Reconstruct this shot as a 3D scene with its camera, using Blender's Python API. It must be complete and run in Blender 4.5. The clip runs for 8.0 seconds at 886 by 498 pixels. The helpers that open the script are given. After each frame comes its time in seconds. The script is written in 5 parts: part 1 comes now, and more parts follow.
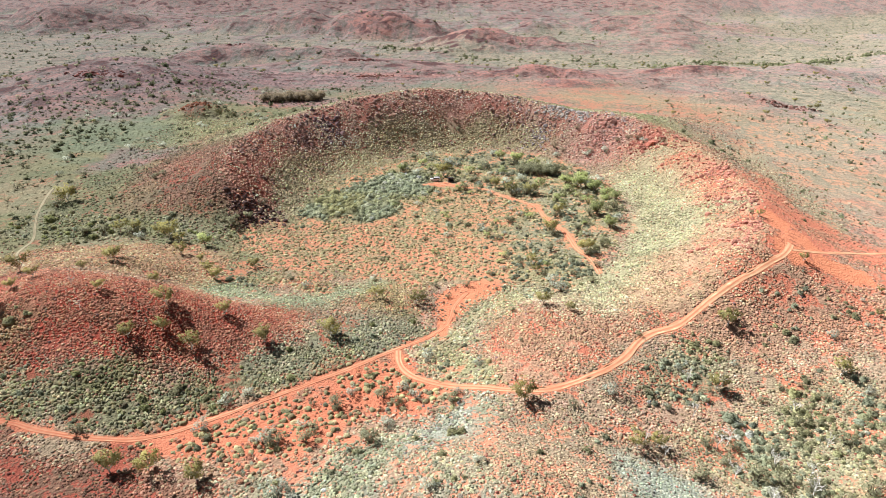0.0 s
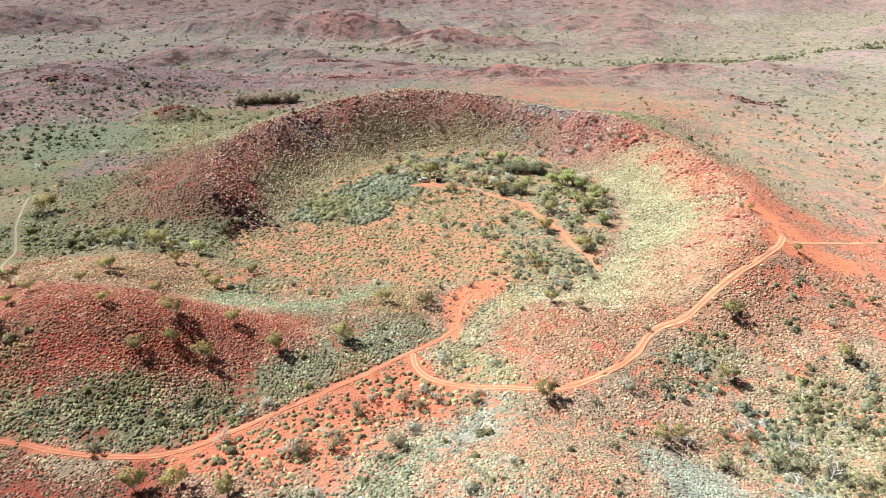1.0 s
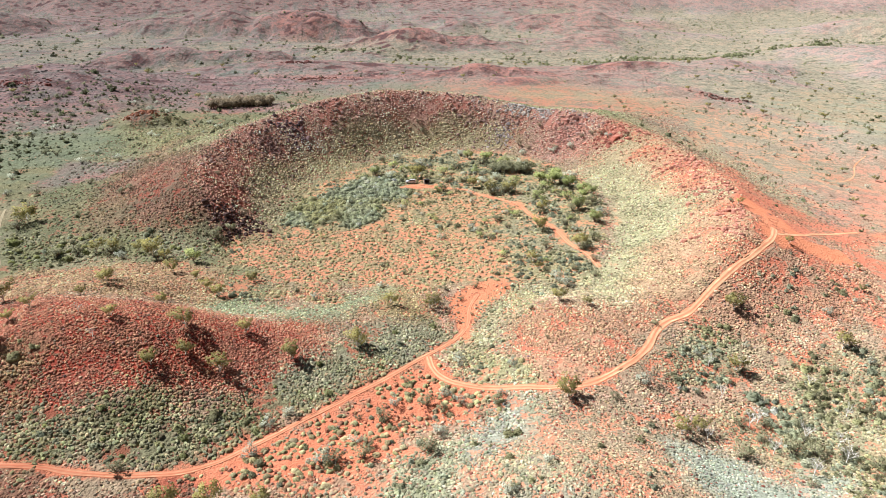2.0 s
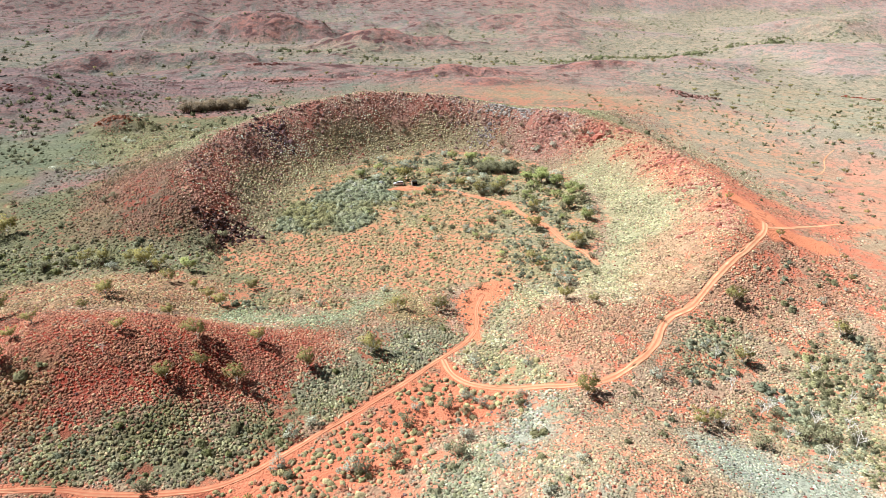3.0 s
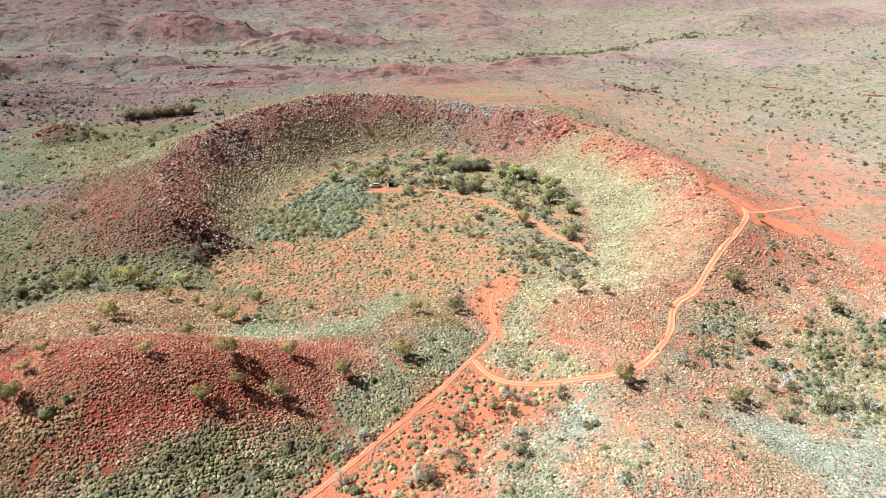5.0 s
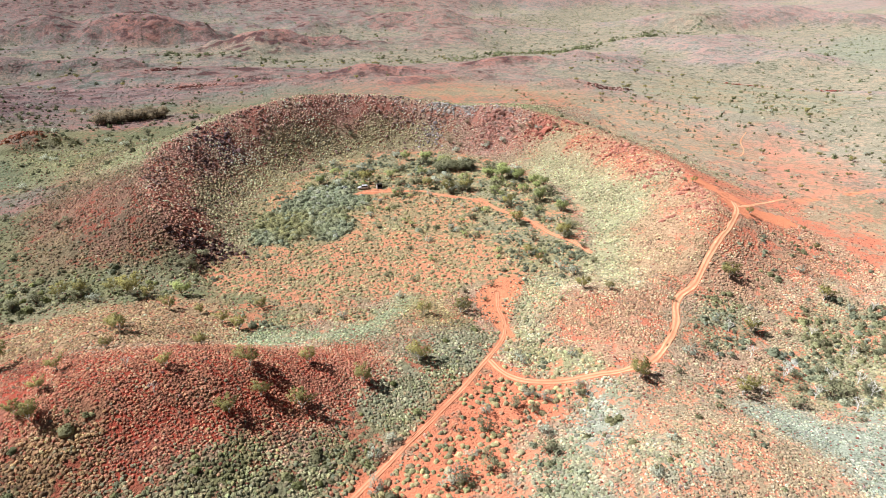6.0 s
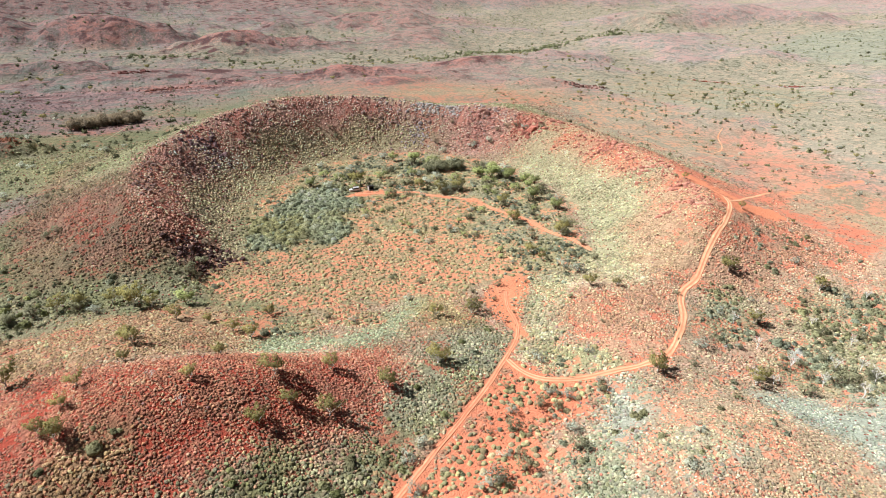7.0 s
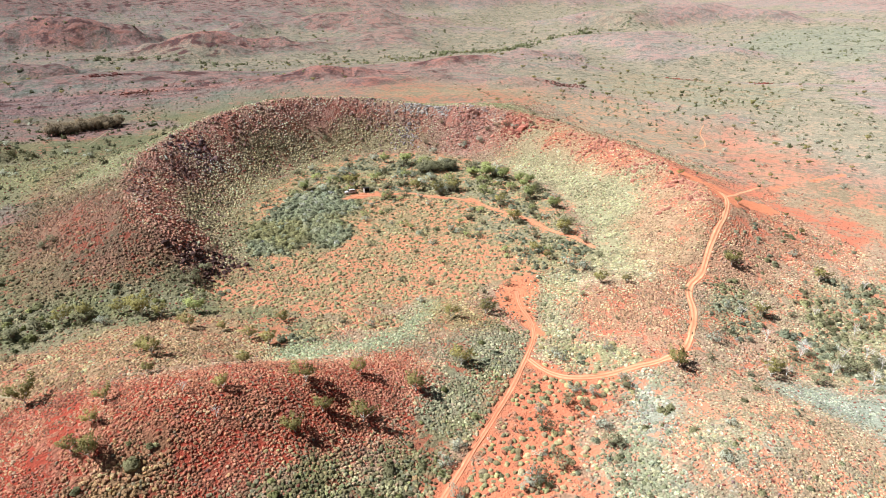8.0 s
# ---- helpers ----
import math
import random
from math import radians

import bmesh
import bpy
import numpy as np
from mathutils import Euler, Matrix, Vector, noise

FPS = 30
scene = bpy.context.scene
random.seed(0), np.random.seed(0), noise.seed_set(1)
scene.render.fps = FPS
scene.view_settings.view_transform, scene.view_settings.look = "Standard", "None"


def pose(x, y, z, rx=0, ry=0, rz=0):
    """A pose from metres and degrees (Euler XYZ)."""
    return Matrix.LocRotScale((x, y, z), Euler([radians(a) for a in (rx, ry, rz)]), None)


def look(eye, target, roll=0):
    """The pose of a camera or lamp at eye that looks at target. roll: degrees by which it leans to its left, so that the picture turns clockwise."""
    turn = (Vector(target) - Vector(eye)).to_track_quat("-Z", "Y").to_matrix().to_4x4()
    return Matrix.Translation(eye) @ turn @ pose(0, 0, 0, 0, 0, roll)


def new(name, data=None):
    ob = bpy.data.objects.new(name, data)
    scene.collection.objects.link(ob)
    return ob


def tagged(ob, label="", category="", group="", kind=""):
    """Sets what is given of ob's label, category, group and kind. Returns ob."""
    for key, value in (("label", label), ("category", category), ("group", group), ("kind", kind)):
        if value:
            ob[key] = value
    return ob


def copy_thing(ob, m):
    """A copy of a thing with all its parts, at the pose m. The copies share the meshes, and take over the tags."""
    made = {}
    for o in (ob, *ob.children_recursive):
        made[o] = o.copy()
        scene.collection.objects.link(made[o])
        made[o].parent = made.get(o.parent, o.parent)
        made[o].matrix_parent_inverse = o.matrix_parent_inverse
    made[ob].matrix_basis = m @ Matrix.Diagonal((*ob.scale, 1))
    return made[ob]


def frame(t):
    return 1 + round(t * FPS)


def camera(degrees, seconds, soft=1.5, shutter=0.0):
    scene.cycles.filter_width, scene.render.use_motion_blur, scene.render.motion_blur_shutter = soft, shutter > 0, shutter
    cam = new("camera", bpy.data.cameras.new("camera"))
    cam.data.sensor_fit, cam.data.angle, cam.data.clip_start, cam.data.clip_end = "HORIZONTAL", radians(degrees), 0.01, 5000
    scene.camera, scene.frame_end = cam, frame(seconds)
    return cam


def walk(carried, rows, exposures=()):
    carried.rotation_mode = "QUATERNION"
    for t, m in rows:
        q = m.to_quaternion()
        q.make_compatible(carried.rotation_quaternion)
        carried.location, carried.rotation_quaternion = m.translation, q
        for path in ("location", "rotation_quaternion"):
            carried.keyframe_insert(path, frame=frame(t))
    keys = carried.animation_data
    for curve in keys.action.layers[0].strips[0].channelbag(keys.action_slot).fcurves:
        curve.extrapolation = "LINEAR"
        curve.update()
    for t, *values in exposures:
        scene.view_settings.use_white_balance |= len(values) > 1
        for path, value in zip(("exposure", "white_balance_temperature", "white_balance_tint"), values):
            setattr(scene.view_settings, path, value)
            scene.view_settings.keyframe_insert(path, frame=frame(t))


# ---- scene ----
cam = camera(70.2, 8.0, soft=0.5)
METRES, EYE, TILT, LEAN, TURN = 100.0, 89.0, -24.0, 0.0, 0.0
ROWS = [
    (0.0, 0.0, 0.0, 0.0, -0.0, 0.0, 0.0),
    (0.5, -0.0639, 0.0035, 0.0026, -1.75, -0.02, 0.79),
    (1.0, -0.1251, 0.009, 0.0057, -3.44, -0.07, 1.56),
    (1.5, -0.1891, 0.016, 0.0104, -5.18, -0.15, 2.37),
    (3.0, -0.3727, 0.0463, 0.031, -10.34, -0.47, 4.64),
    (3.5, -0.4338, 0.0615, 0.0382, -12.1, -0.65, 5.41),
    (4.0, -0.4916, 0.0777, 0.0451, -13.78, -0.86, 6.13),
    (4.5, -0.5518, 0.0963, 0.0531, -15.54, -1.07, 6.89),
    (6.0, -0.7247, 0.1607, 0.0829, -20.73, -1.83, 9.03),
    (6.5, -0.7791, 0.1848, 0.0944, -22.4, -2.1, 9.72),
    (7.0, -0.8353, 0.2114, 0.1075, -23.95, -2.4, 10.34),
    (7.5, -0.8883, 0.2381, 0.1206, -25.38, -2.67, 10.91),
    (8.0, -0.9427, 0.2672, 0.1353, -26.86, -2.98, 11.51),
]
walk(cam, [(t, pose(0, 0, EYE, TILT, LEAN, TURN) @ pose(METRES * x, METRES * y, METRES * z, 90 + pitch, roll, yaw)) for t, x, y, z, yaw, pitch, roll in ROWS],
     exposures=[(0.0, 1.28, 6050, 10), (3.5, 1.18, 6050, 10), (8.0, 0.98, 6050, 10)])

# ---- light ----
SUN_FROM = Vector((-0.885, 0.466, 0.0)).normalized()
SUN_UP = radians(49)
world = bpy.data.worlds.new("sky")
scene.world = world
world.use_nodes = True
wn = world.node_tree.nodes
sky = wn.new("ShaderNodeTexSky")
sky.sky_type, sky.sun_disc = "NISHITA", False
sky.sun_elevation, sky.sun_rotation = SUN_UP, math.atan2(SUN_FROM.x, SUN_FROM.y)
sky.dust_density, sky.air_density = 1.6, 1.0
wn["Background"].inputs["Strength"].default_value = 0.012
world.node_tree.links.new(sky.outputs[0], wn["Background"].inputs[0])

sun_data = bpy.data.lights.new("sun", "SUN")
sun_data.energy, sun_data.angle, sun_data.color = 5.0, radians(0.53), (1.0, 0.985, 0.965)
sun = new("sun", sun_data)
sun_way = Vector((SUN_FROM.x * math.cos(SUN_UP), SUN_FROM.y * math.cos(SUN_UP), math.sin(SUN_UP)))
sun.matrix_world = look(sun_way * 300, (0, 0, 0))


# ---- materials ----
def material(name, rough=0.95):
    m = bpy.data.materials.new(name)
    m.use_nodes = True
    b = m.node_tree.nodes["Principled BSDF"]
    b.inputs["Roughness"].default_value = rough
    b.inputs["Specular IOR Level"].default_value = 0.15
    b.inputs["Diffuse Roughness"].default_value = 0.7
    return m, m.node_tree.nodes, m.node_tree.links, b


def link_value(links, node_input, value):
    if isinstance(value, (int, float)):
        node_input.default_value = value
    elif isinstance(value, tuple):
        node_input.default_value = (*value, 1.0)
    else:
        links.new(value, node_input)


def mix(nodes, links, fac, a, b, how="MIX"):
    n = nodes.new("ShaderNodeMix")
    n.data_type, n.blend_type = "RGBA", how
    link_value(links, n.inputs[0], fac)
    link_value(links, n.inputs[6], a)
    link_value(links, n.inputs[7], b)
    return n.outputs[2]


def calc(nodes, links, how, a, b=0.0):
    n = nodes.new("ShaderNodeMath")
    n.operation, n.use_clamp = how, False
    link_value(links, n.inputs[0], a)
    link_value(links, n.inputs[1], b)
    return n.outputs[0]


def speck(nodes, links, where, scale, detail=3.0, low=0.35, high=0.65):
    n = nodes.new("ShaderNodeTexNoise")
    n.inputs["Scale"].default_value, n.inputs["Detail"].default_value = scale, detail
    links.new(where, n.inputs["Vector"])
    r = nodes.new("ShaderNodeMapRange")
    r.inputs[1].default_value, r.inputs[2].default_value = low, high
    links.new(n.outputs[0], r.inputs[0])
    return r.outputs[0]


def attribute(nodes, name):
    n = nodes.new("ShaderNodeAttribute")
    n.attribute_name = name
    return n


def relief(nodes, links, bsdf, height, strength, distance):
    n = nodes.new("ShaderNodeBump")
    n.inputs["Strength"].default_value, n.inputs["Distance"].default_value = strength, distance
    links.new(height, n.inputs["Height"])
    links.new(n.outputs[0], bsdf.inputs["Normal"])


def ground_material():
    """Soil and what covers it, mixed in patches: both colours and the cover's share lie on the mesh."""
    m, nodes, links, bsdf = material("red_earth")
    where = nodes.new("ShaderNodeNewGeometry").outputs["Position"]
    broad_spots = speck(nodes, links, where, 0.09, 8.0, 0.40, 0.60)
    mid_spots = speck(nodes, links, where, 0.45, 6.0, 0.38, 0.62)
    fine_spots = speck(nodes, links, where, 2.2, 5.0, 0.34, 0.66)
    dots = nodes.new("ShaderNodeTexVoronoi")
    dots.inputs["Scale"].default_value = 0.75
    links.new(where, dots.inputs["Vector"])
    tuft = nodes.new("ShaderNodeMapRange")
    tuft.inputs[1].default_value, tuft.inputs[2].default_value = 0.65, 0.15
    links.new(dots.outputs["Distance"], tuft.inputs[0])

    def weigh(*pairs):
        total = 0.0
        for value, weight in pairs:
            total = calc(nodes, links, "ADD", calc(nodes, links, "MULTIPLY", value, weight), total)
        return total

    pattern = weigh((broad_spots, 0.33), (mid_spots, 0.35), (fine_spots, 0.20), (tuft.outputs[0], 0.12))
    edge = nodes.new("ShaderNodeMapRange")
    edge.inputs[1].default_value, edge.inputs[2].default_value = -0.06, 0.10
    links.new(calc(nodes, links, "SUBTRACT", calc(nodes, links, "ADD", pattern, attribute(nodes, "share").outputs["Fac"]), 0.95), edge.inputs[0])
    soil, cover = attribute(nodes, "soil").outputs["Color"], attribute(nodes, "cover").outputs["Color"]
    soil = mix(nodes, links, calc(nodes, links, "MULTIPLY", fine_spots, 0.45), soil, mix(nodes, links, 1.0, soil, (0.74, 0.66, 0.66), "MULTIPLY"))
    soil = mix(nodes, links, calc(nodes, links, "MULTIPLY", broad_spots, 0.5), soil, mix(nodes, links, 1.0, soil, (1.12, 1.22, 1.28), "MULTIPLY"))
    cover = mix(nodes, links, fine_spots, mix(nodes, links, 1.0, cover, (0.64, 0.62, 0.61), "MULTIPLY"), cover)
    cover = mix(nodes, links, calc(nodes, links, "MULTIPLY", dots.outputs["Color"], 0.35), cover, mix(nodes, links, 1.0, cover, (0.70, 0.72, 0.70), "MULTIPLY"))
    cover = mix(nodes, links, calc(nodes, links, "MULTIPLY", mid_spots, 0.6), cover, mix(nodes, links, 1.0, cover, (0.68, 0.66, 0.64), "MULTIPLY"))
    colour = mix(nodes, links, edge.outputs[0], soil, cover)
    bush_dots = nodes.new("ShaderNodeTexVoronoi")
    bush_dots.inputs["Scale"].default_value = 0.16
    links.new(where, bush_dots.inputs["Vector"])
    bush = nodes.new("ShaderNodeMapRange")
    bush.inputs[1].default_value, bush.inputs[2].default_value = 0.40, 0.26
    links.new(calc(nodes, links, "SUBTRACT", bush_dots.outputs["Distance"], calc(nodes, links, "MULTIPLY", mid_spots, 0.16)), bush.inputs[0])
    scrubby = calc(nodes, links, "MULTIPLY", calc(nodes, links, "MULTIPLY", bush.outputs[0], broad_spots), attribute(nodes, "shrubby").outputs["Fac"])
    colour = mix(nodes, links, scrubby, colour, mix(nodes, links, bush_dots.outputs["Color"], (0.075, 0.085, 0.05), (0.14, 0.135, 0.085)))
    crag_rock = speck(nodes, links, where, 0.05, 9.0, 0.53, 0.62)
    colour = mix(nodes, links, calc(nodes, links, "MULTIPLY", attribute(nodes, "crag").outputs["Fac"], crag_rock), colour, mix(nodes, links, mid_spots, (0.15, 0.062, 0.05), (0.085, 0.05, 0.05)))
    links.new(colour, bsdf.inputs["Base Color"])
    ledges = nodes.new("ShaderNodeTexNoise")
    ledges.inputs["Scale"].default_value, ledges.inputs["Detail"].default_value, ledges.inputs["Roughness"].default_value = 0.035, 8.0, 0.62
    links.new(where, ledges.inputs["Vector"])
    broken = calc(nodes, links, "MULTIPLY", calc(nodes, links, "MULTIPLY", attribute(nodes, "crag").outputs["Fac"], ledges.outputs[0]), 9.0)
    small = weigh((calc(nodes, links, "MULTIPLY", tuft.outputs[0], edge.outputs[0]), 0.2), (fine_spots, 0.18), (mid_spots, 0.12), (calc(nodes, links, "MULTIPLY", bush.outputs[0], attribute(nodes, "shrubby").outputs["Fac"]), 0.5), (broken, 1.0))
    relief(nodes, links, bsdf, small, 1.0, 1.0)
    return m


def lit_through(nodes, links, bsdf, colour, share):
    """Lets some light through a leaf."""
    t = nodes.new("ShaderNodeBsdfTranslucent")
    link_value(links, t.inputs["Color"], colour)
    both = nodes.new("ShaderNodeMixShader")
    both.inputs[0].default_value = share
    links.new(bsdf.outputs[0], both.inputs[1])
    links.new(t.outputs[0], both.inputs[2])
    links.new(both.outputs[0], nodes["Material Output"].inputs["Surface"])


def tinted_material(name, rough=0.9, grain=6.0, translucent=0.0):
    """A plant's surface in the tint of each plant, with a mottled grain."""
    m, nodes, links, bsdf = material(name, rough)
    where = nodes.new("ShaderNodeNewGeometry").outputs["Position"]
    tint = attribute(nodes, "tint").outputs["Color"]
    n = speck(nodes, links, where, grain, 2.0, 0.3, 0.7)
    dark = mix(nodes, links, 1.0, tint, (0.42, 0.40, 0.34), "MULTIPLY")
    colour = mix(nodes, links, n, dark, tint)
    links.new(colour, bsdf.inputs["Base Color"])
    relief(nodes, links, bsdf, n, 0.8, 0.12)
    if translucent:
        lit_through(nodes, links, bsdf, colour, translucent)
    return m


def leaf_material(name, a, b):
    m, nodes, links, bsdf = material(name, 0.6)
    geo = nodes.new("ShaderNodeNewGeometry")
    info = nodes.new("ShaderNodeObjectInfo")
    base = mix(nodes, links, geo.outputs["Random Per Island"], a, b)
    shift = nodes.new("ShaderNodeHueSaturation")
    shift.inputs["Hue"].default_value = 0.5
    v = nodes.new("ShaderNodeMapRange")
    v.inputs[3].default_value, v.inputs[4].default_value = 0.75, 1.25
    links.new(info.outputs["Random"], v.inputs[0])
    links.new(v.outputs[0], shift.inputs["Value"])
    links.new(base, shift.inputs["Color"])
    links.new(shift.outputs[0], bsdf.inputs["Base Color"])
    lit_through(nodes, links, bsdf, shift.outputs[0], 0.42)
    return m


def plain_material(name, colour, spots, rough=0.8, scale=4.0, metal=0.0):
    m, nodes, links, bsdf = material(name, rough)
    where = nodes.new("ShaderNodeTexCoord").outputs["Object"]
    n = speck(nodes, links, where, scale, 4.0)
    links.new(mix(nodes, links, n, colour, spots), bsdf.inputs["Base Color"])
    bsdf.inputs["Metallic"].default_value = metal
    relief(nodes, links, bsdf, n, 0.3, 0.05)
    return m


def track_material(name, low, high, dust, dust_low):
    m, nodes, links, bsdf = material(name)
    where = nodes.new("ShaderNodeNewGeometry").outputs["Position"]
    rut = attribute(nodes, "rut").outputs["Fac"]
    a = speck(nodes, links, where, 0.8, 4.0)
    b = speck(nodes, links, where, 0.12, 3.0)
    soil = mix(nodes, links, b, low, high)
    worn = mix(nodes, links, a, dust, dust_low)
    links.new(mix(nodes, links, rut, soil, worn), bsdf.inputs["Base Color"])
    relief(nodes, links, bsdf, a, 0.5, 0.08)
    return m


EARTH = ground_material()
TRACK = track_material("track_dust", (0.50, 0.15, 0.075), (0.55, 0.20, 0.105), (0.62, 0.34, 0.19), (0.56, 0.26, 0.14))
RIM_TRACK = track_material("rim_track_dust", (0.48, 0.17, 0.085), (0.52, 0.22, 0.115), (0.64, 0.42, 0.24), (0.58, 0.33, 0.18))
PALE_TRACK = track_material("pale_track_dust", (0.34, 0.28, 0.17), (0.38, 0.31, 0.19), (0.46, 0.39, 0.24), (0.42, 0.34, 0.21))
TUFT = tinted_material("spinifex_needles", 0.9, 5.0)
SCRUB = tinted_material("scrub_foliage", 0.85, 4.0, 0.45)
LOOSE_STONE = tinted_material("weathered_ironstone", 0.85, 5.0)
GUM_LEAF = leaf_material("gum_leaves", (0.29, 0.26, 0.085), (0.42, 0.365, 0.14))
ACACIA_LEAF = leaf_material("acacia_leaves", (0.23, 0.225, 0.12), (0.35, 0.335, 0.20))
SILVER_LEAF = leaf_material("silver_leaves", (0.42, 0.44, 0.33), (0.55, 0.56, 0.44))
FRESH_LEAF = leaf_material("fresh_leaves", (0.36, 0.40, 0.15), (0.50, 0.52, 0.22))
BROWN_LEAF = leaf_material("brown_leaves", (0.25, 0.19, 0.115), (0.35, 0.275, 0.175))
PALE_BARK = plain_material("pale_bark", (0.78, 0.74, 0.67), (0.5, 0.44, 0.37))
GREY_BARK = plain_material("grey_bark", (0.22, 0.17, 0.13), (0.12, 0.09, 0.07))
RED_BOULDER = plain_material("red_boulder", (0.50, 0.24, 0.16), (0.36, 0.14, 0.095), 0.9, 1.6)
GREY_BOULDER = plain_material("grey_boulder", (0.40, 0.30, 0.27), (0.24, 0.13, 0.11), 0.9, 1.6)


# ---- the lie of the land ----
def smooth(a, b, v):
    t = np.clip((v - a) / (b - a), 0.0, 1.0)
    return t * t * (3 - 2 * t)


def lattice(i, j, seed):
    n = np.sin(i * 127.1 + j * 311.7 + seed * 74.7) * 43758.5453
    return n - np.floor(n)


def vnoise(x, y, size, seed=0):
    """Smooth value noise, -1 to 1, with cells of that size in metres."""
    u, v = np.asarray(x) / size, np.asarray(y) / size
    i, j = np.floor(u), np.floor(v)
    a, b = u - i, v - j
    a, b = a * a * a * (a * (a * 6 - 15) + 10), b * b * b * (b * (b * 6 - 15) + 10)
    p, q = lattice(i, j, seed), lattice(i + 1, j, seed)
    r, s = lattice(i, j + 1, seed), lattice(i + 1, j + 1, seed)
    return 2 * (p + (q - p) * a + (r - p) * b + (p - q - r + s) * a * b) - 1


def fbm(x, y, size, octaves=4, seed=0):
    return sum(vnoise(x + 17.3 * k, y - 9.1 * k, size / 2 ** k, seed + k) / 2 ** k for k in range(octaves)) / 1.6


CENTRE = (5.0, 240.0)
# the crater's rim by the compass: degrees, radius of the crest, radius of the inner foot, lift of the crest
RIM = [(0, 111, 72, 11.6), (15, 115, 74, 12.6), (30, 117, 80, 14.4), (45, 120, 90, 10.9), (60, 119, 96, 12.0), (75, 121, 93, 16.3), (90, 119, 90, 19.9), (105, 119, 83, 19.9), (120, 113, 72, 18.0), (135, 108, 72, 13.1), (150, 104, 68, 8.8), (165, 99, 64, 11.4), (178, 91, 63, 14.5), (187, 86, 66, 6.5), (196, 84, 70, -10.0), (206, 84, 66, -7.9), (220, 90, 70, -4.2), (240, 96, 62, 0.8), (255, 86, 66, 2.0), (268, 88, 68, -5.1), (283, 90, 74, 9.4), (300, 104, 72, 4.0), (318, 112, 72, 18.6), (330, 110, 68, 13.0), (345, 108, 66, 14.3)]
# broad swells of the country: x, y, height, half-width across x, half-width along y
NEAR_SWELLS = [(-98, 138, 11.5, 26, 19), (-68, 138, 7.7, 22, 14), (-96, 164, 4.3, 22, 13), (-48, 130, -0.0, 18, 14), (8, 86, 5.8, 24, 17), (66, 108, -5.1, 30, 26), (108, 150, -0.2, 24, 22), (-80, 105, 0.5, 24, 16), (210, 268, -3.9, 36, 34), (-105, 204, -0.7, 20, 16), (20, 120, 2.2, 26, 16), (240, 262, -2.9, 40, 40), (-125, 196, -4.0, 26, 16), (92, 150, -2.1, 24, 18), (115, 190, -1.1, 22, 20), (60, 105, -0.2, 26, 18), (-40, 110, -1.1, 20, 14), (-10, 112, -2.0, 18, 14), (-76, 117, 2.2, 16, 9)]
FAR_SWELLS = [(62, 340, -1.3, 24, 14), (120, 335, 6.7, 34, 24), (-89, 310, 0.8, 22, 20), (258, 310, 5.0, 34, 34), (190, 390, 6.0, 80, 50), (95, 500, 4.6, 100, 60), (-100, 420, 1.6, 60, 50), (-250, 500, 24.9, 90, 90), (-100, 650, 13.9, 130, 70), (300, 570, 10.2, 100, 90), (80, 905, 9.6, 160, 60), (480, 510, -9.3, 110, 120), (360, 1100, 9.5, 160, 100), (390, 870, -11.7, 100, 90), (970, 1200, -16.9, 400, 300), (185, 330, 0.2, 40, 34), (-135, 300, -0.6, 36, 40)]
# the plain outside the rim by the compass: degrees, height
PLAIN = [(0, 1.7), (30, 3.0), (60, 8.9), (90, 8.6), (120, 6.1), (150, 12.6), (180, 7.0), (210, 10.7), (240, 1.8), (270, 0.7), (300, -5.7), (330, 2.2)]
FAR = -12.0


def round_table(rows, column, blur):
    """A column of a table by the compass, degree by degree, smoothed."""
    deg = np.arange(-180, 540)
    keys = [k[0] + turn for turn in (-360, 0, 360) for k in rows]
    v = np.interp(deg, keys, [k[column] for k in rows] * 3)
    w = np.exp(-(np.arange(-40, 41) / blur) ** 2)
    return np.convolve(v, w / w.sum(), "same")[180:541]


RIM_TABLES = [round_table(RIM, c, 9.0) for c in (1, 2, 3)]
PLAIN_TABLE = round_table(PLAIN, 1, 14.0)


def ring(x, y):
    dx, dy = x - CENTRE[0], y - CENTRE[1]
    r, a = np.hypot(dx, dy), np.degrees(np.arctan2(dy, dx)) % 360
    crest, foot, lift = [np.interp(a, np.arange(361), v) for v in RIM_TABLES]
    return r, a, crest, foot, lift


def shape(r, crest, foot):
    t = np.clip((r - foot) / (crest - foot), 0.0, 1.0)
    inner = 0.6 * t * t * (3 - 2 * t) + 0.4 * t ** 1.35
    outer = np.exp(-np.clip((r - crest) / 26.0, 0.0, None) ** 1.6)
    return np.where(r < crest, inner, outer)


def broad(x, y):
    """The height of the ground without its small roughness."""
    r, a, crest, foot, lift = ring(x, y)
    plain = np.interp(a, np.arange(361), PLAIN_TABLE)
    h = FAR + (plain - FAR) * np.exp(-(np.clip(r - 130, 0, None) / 330.0) ** 2)
    for sx, sy, up, wx, wy in NEAR_SWELLS + FAR_SWELLS:
        h = h + up * np.exp(-((x - sx) / wx) ** 2 - ((y - sy) / wy) ** 2)
    h = h * smooth(foot - 6, crest + 8, r)
    return h + lift * shape(r, crest, foot)


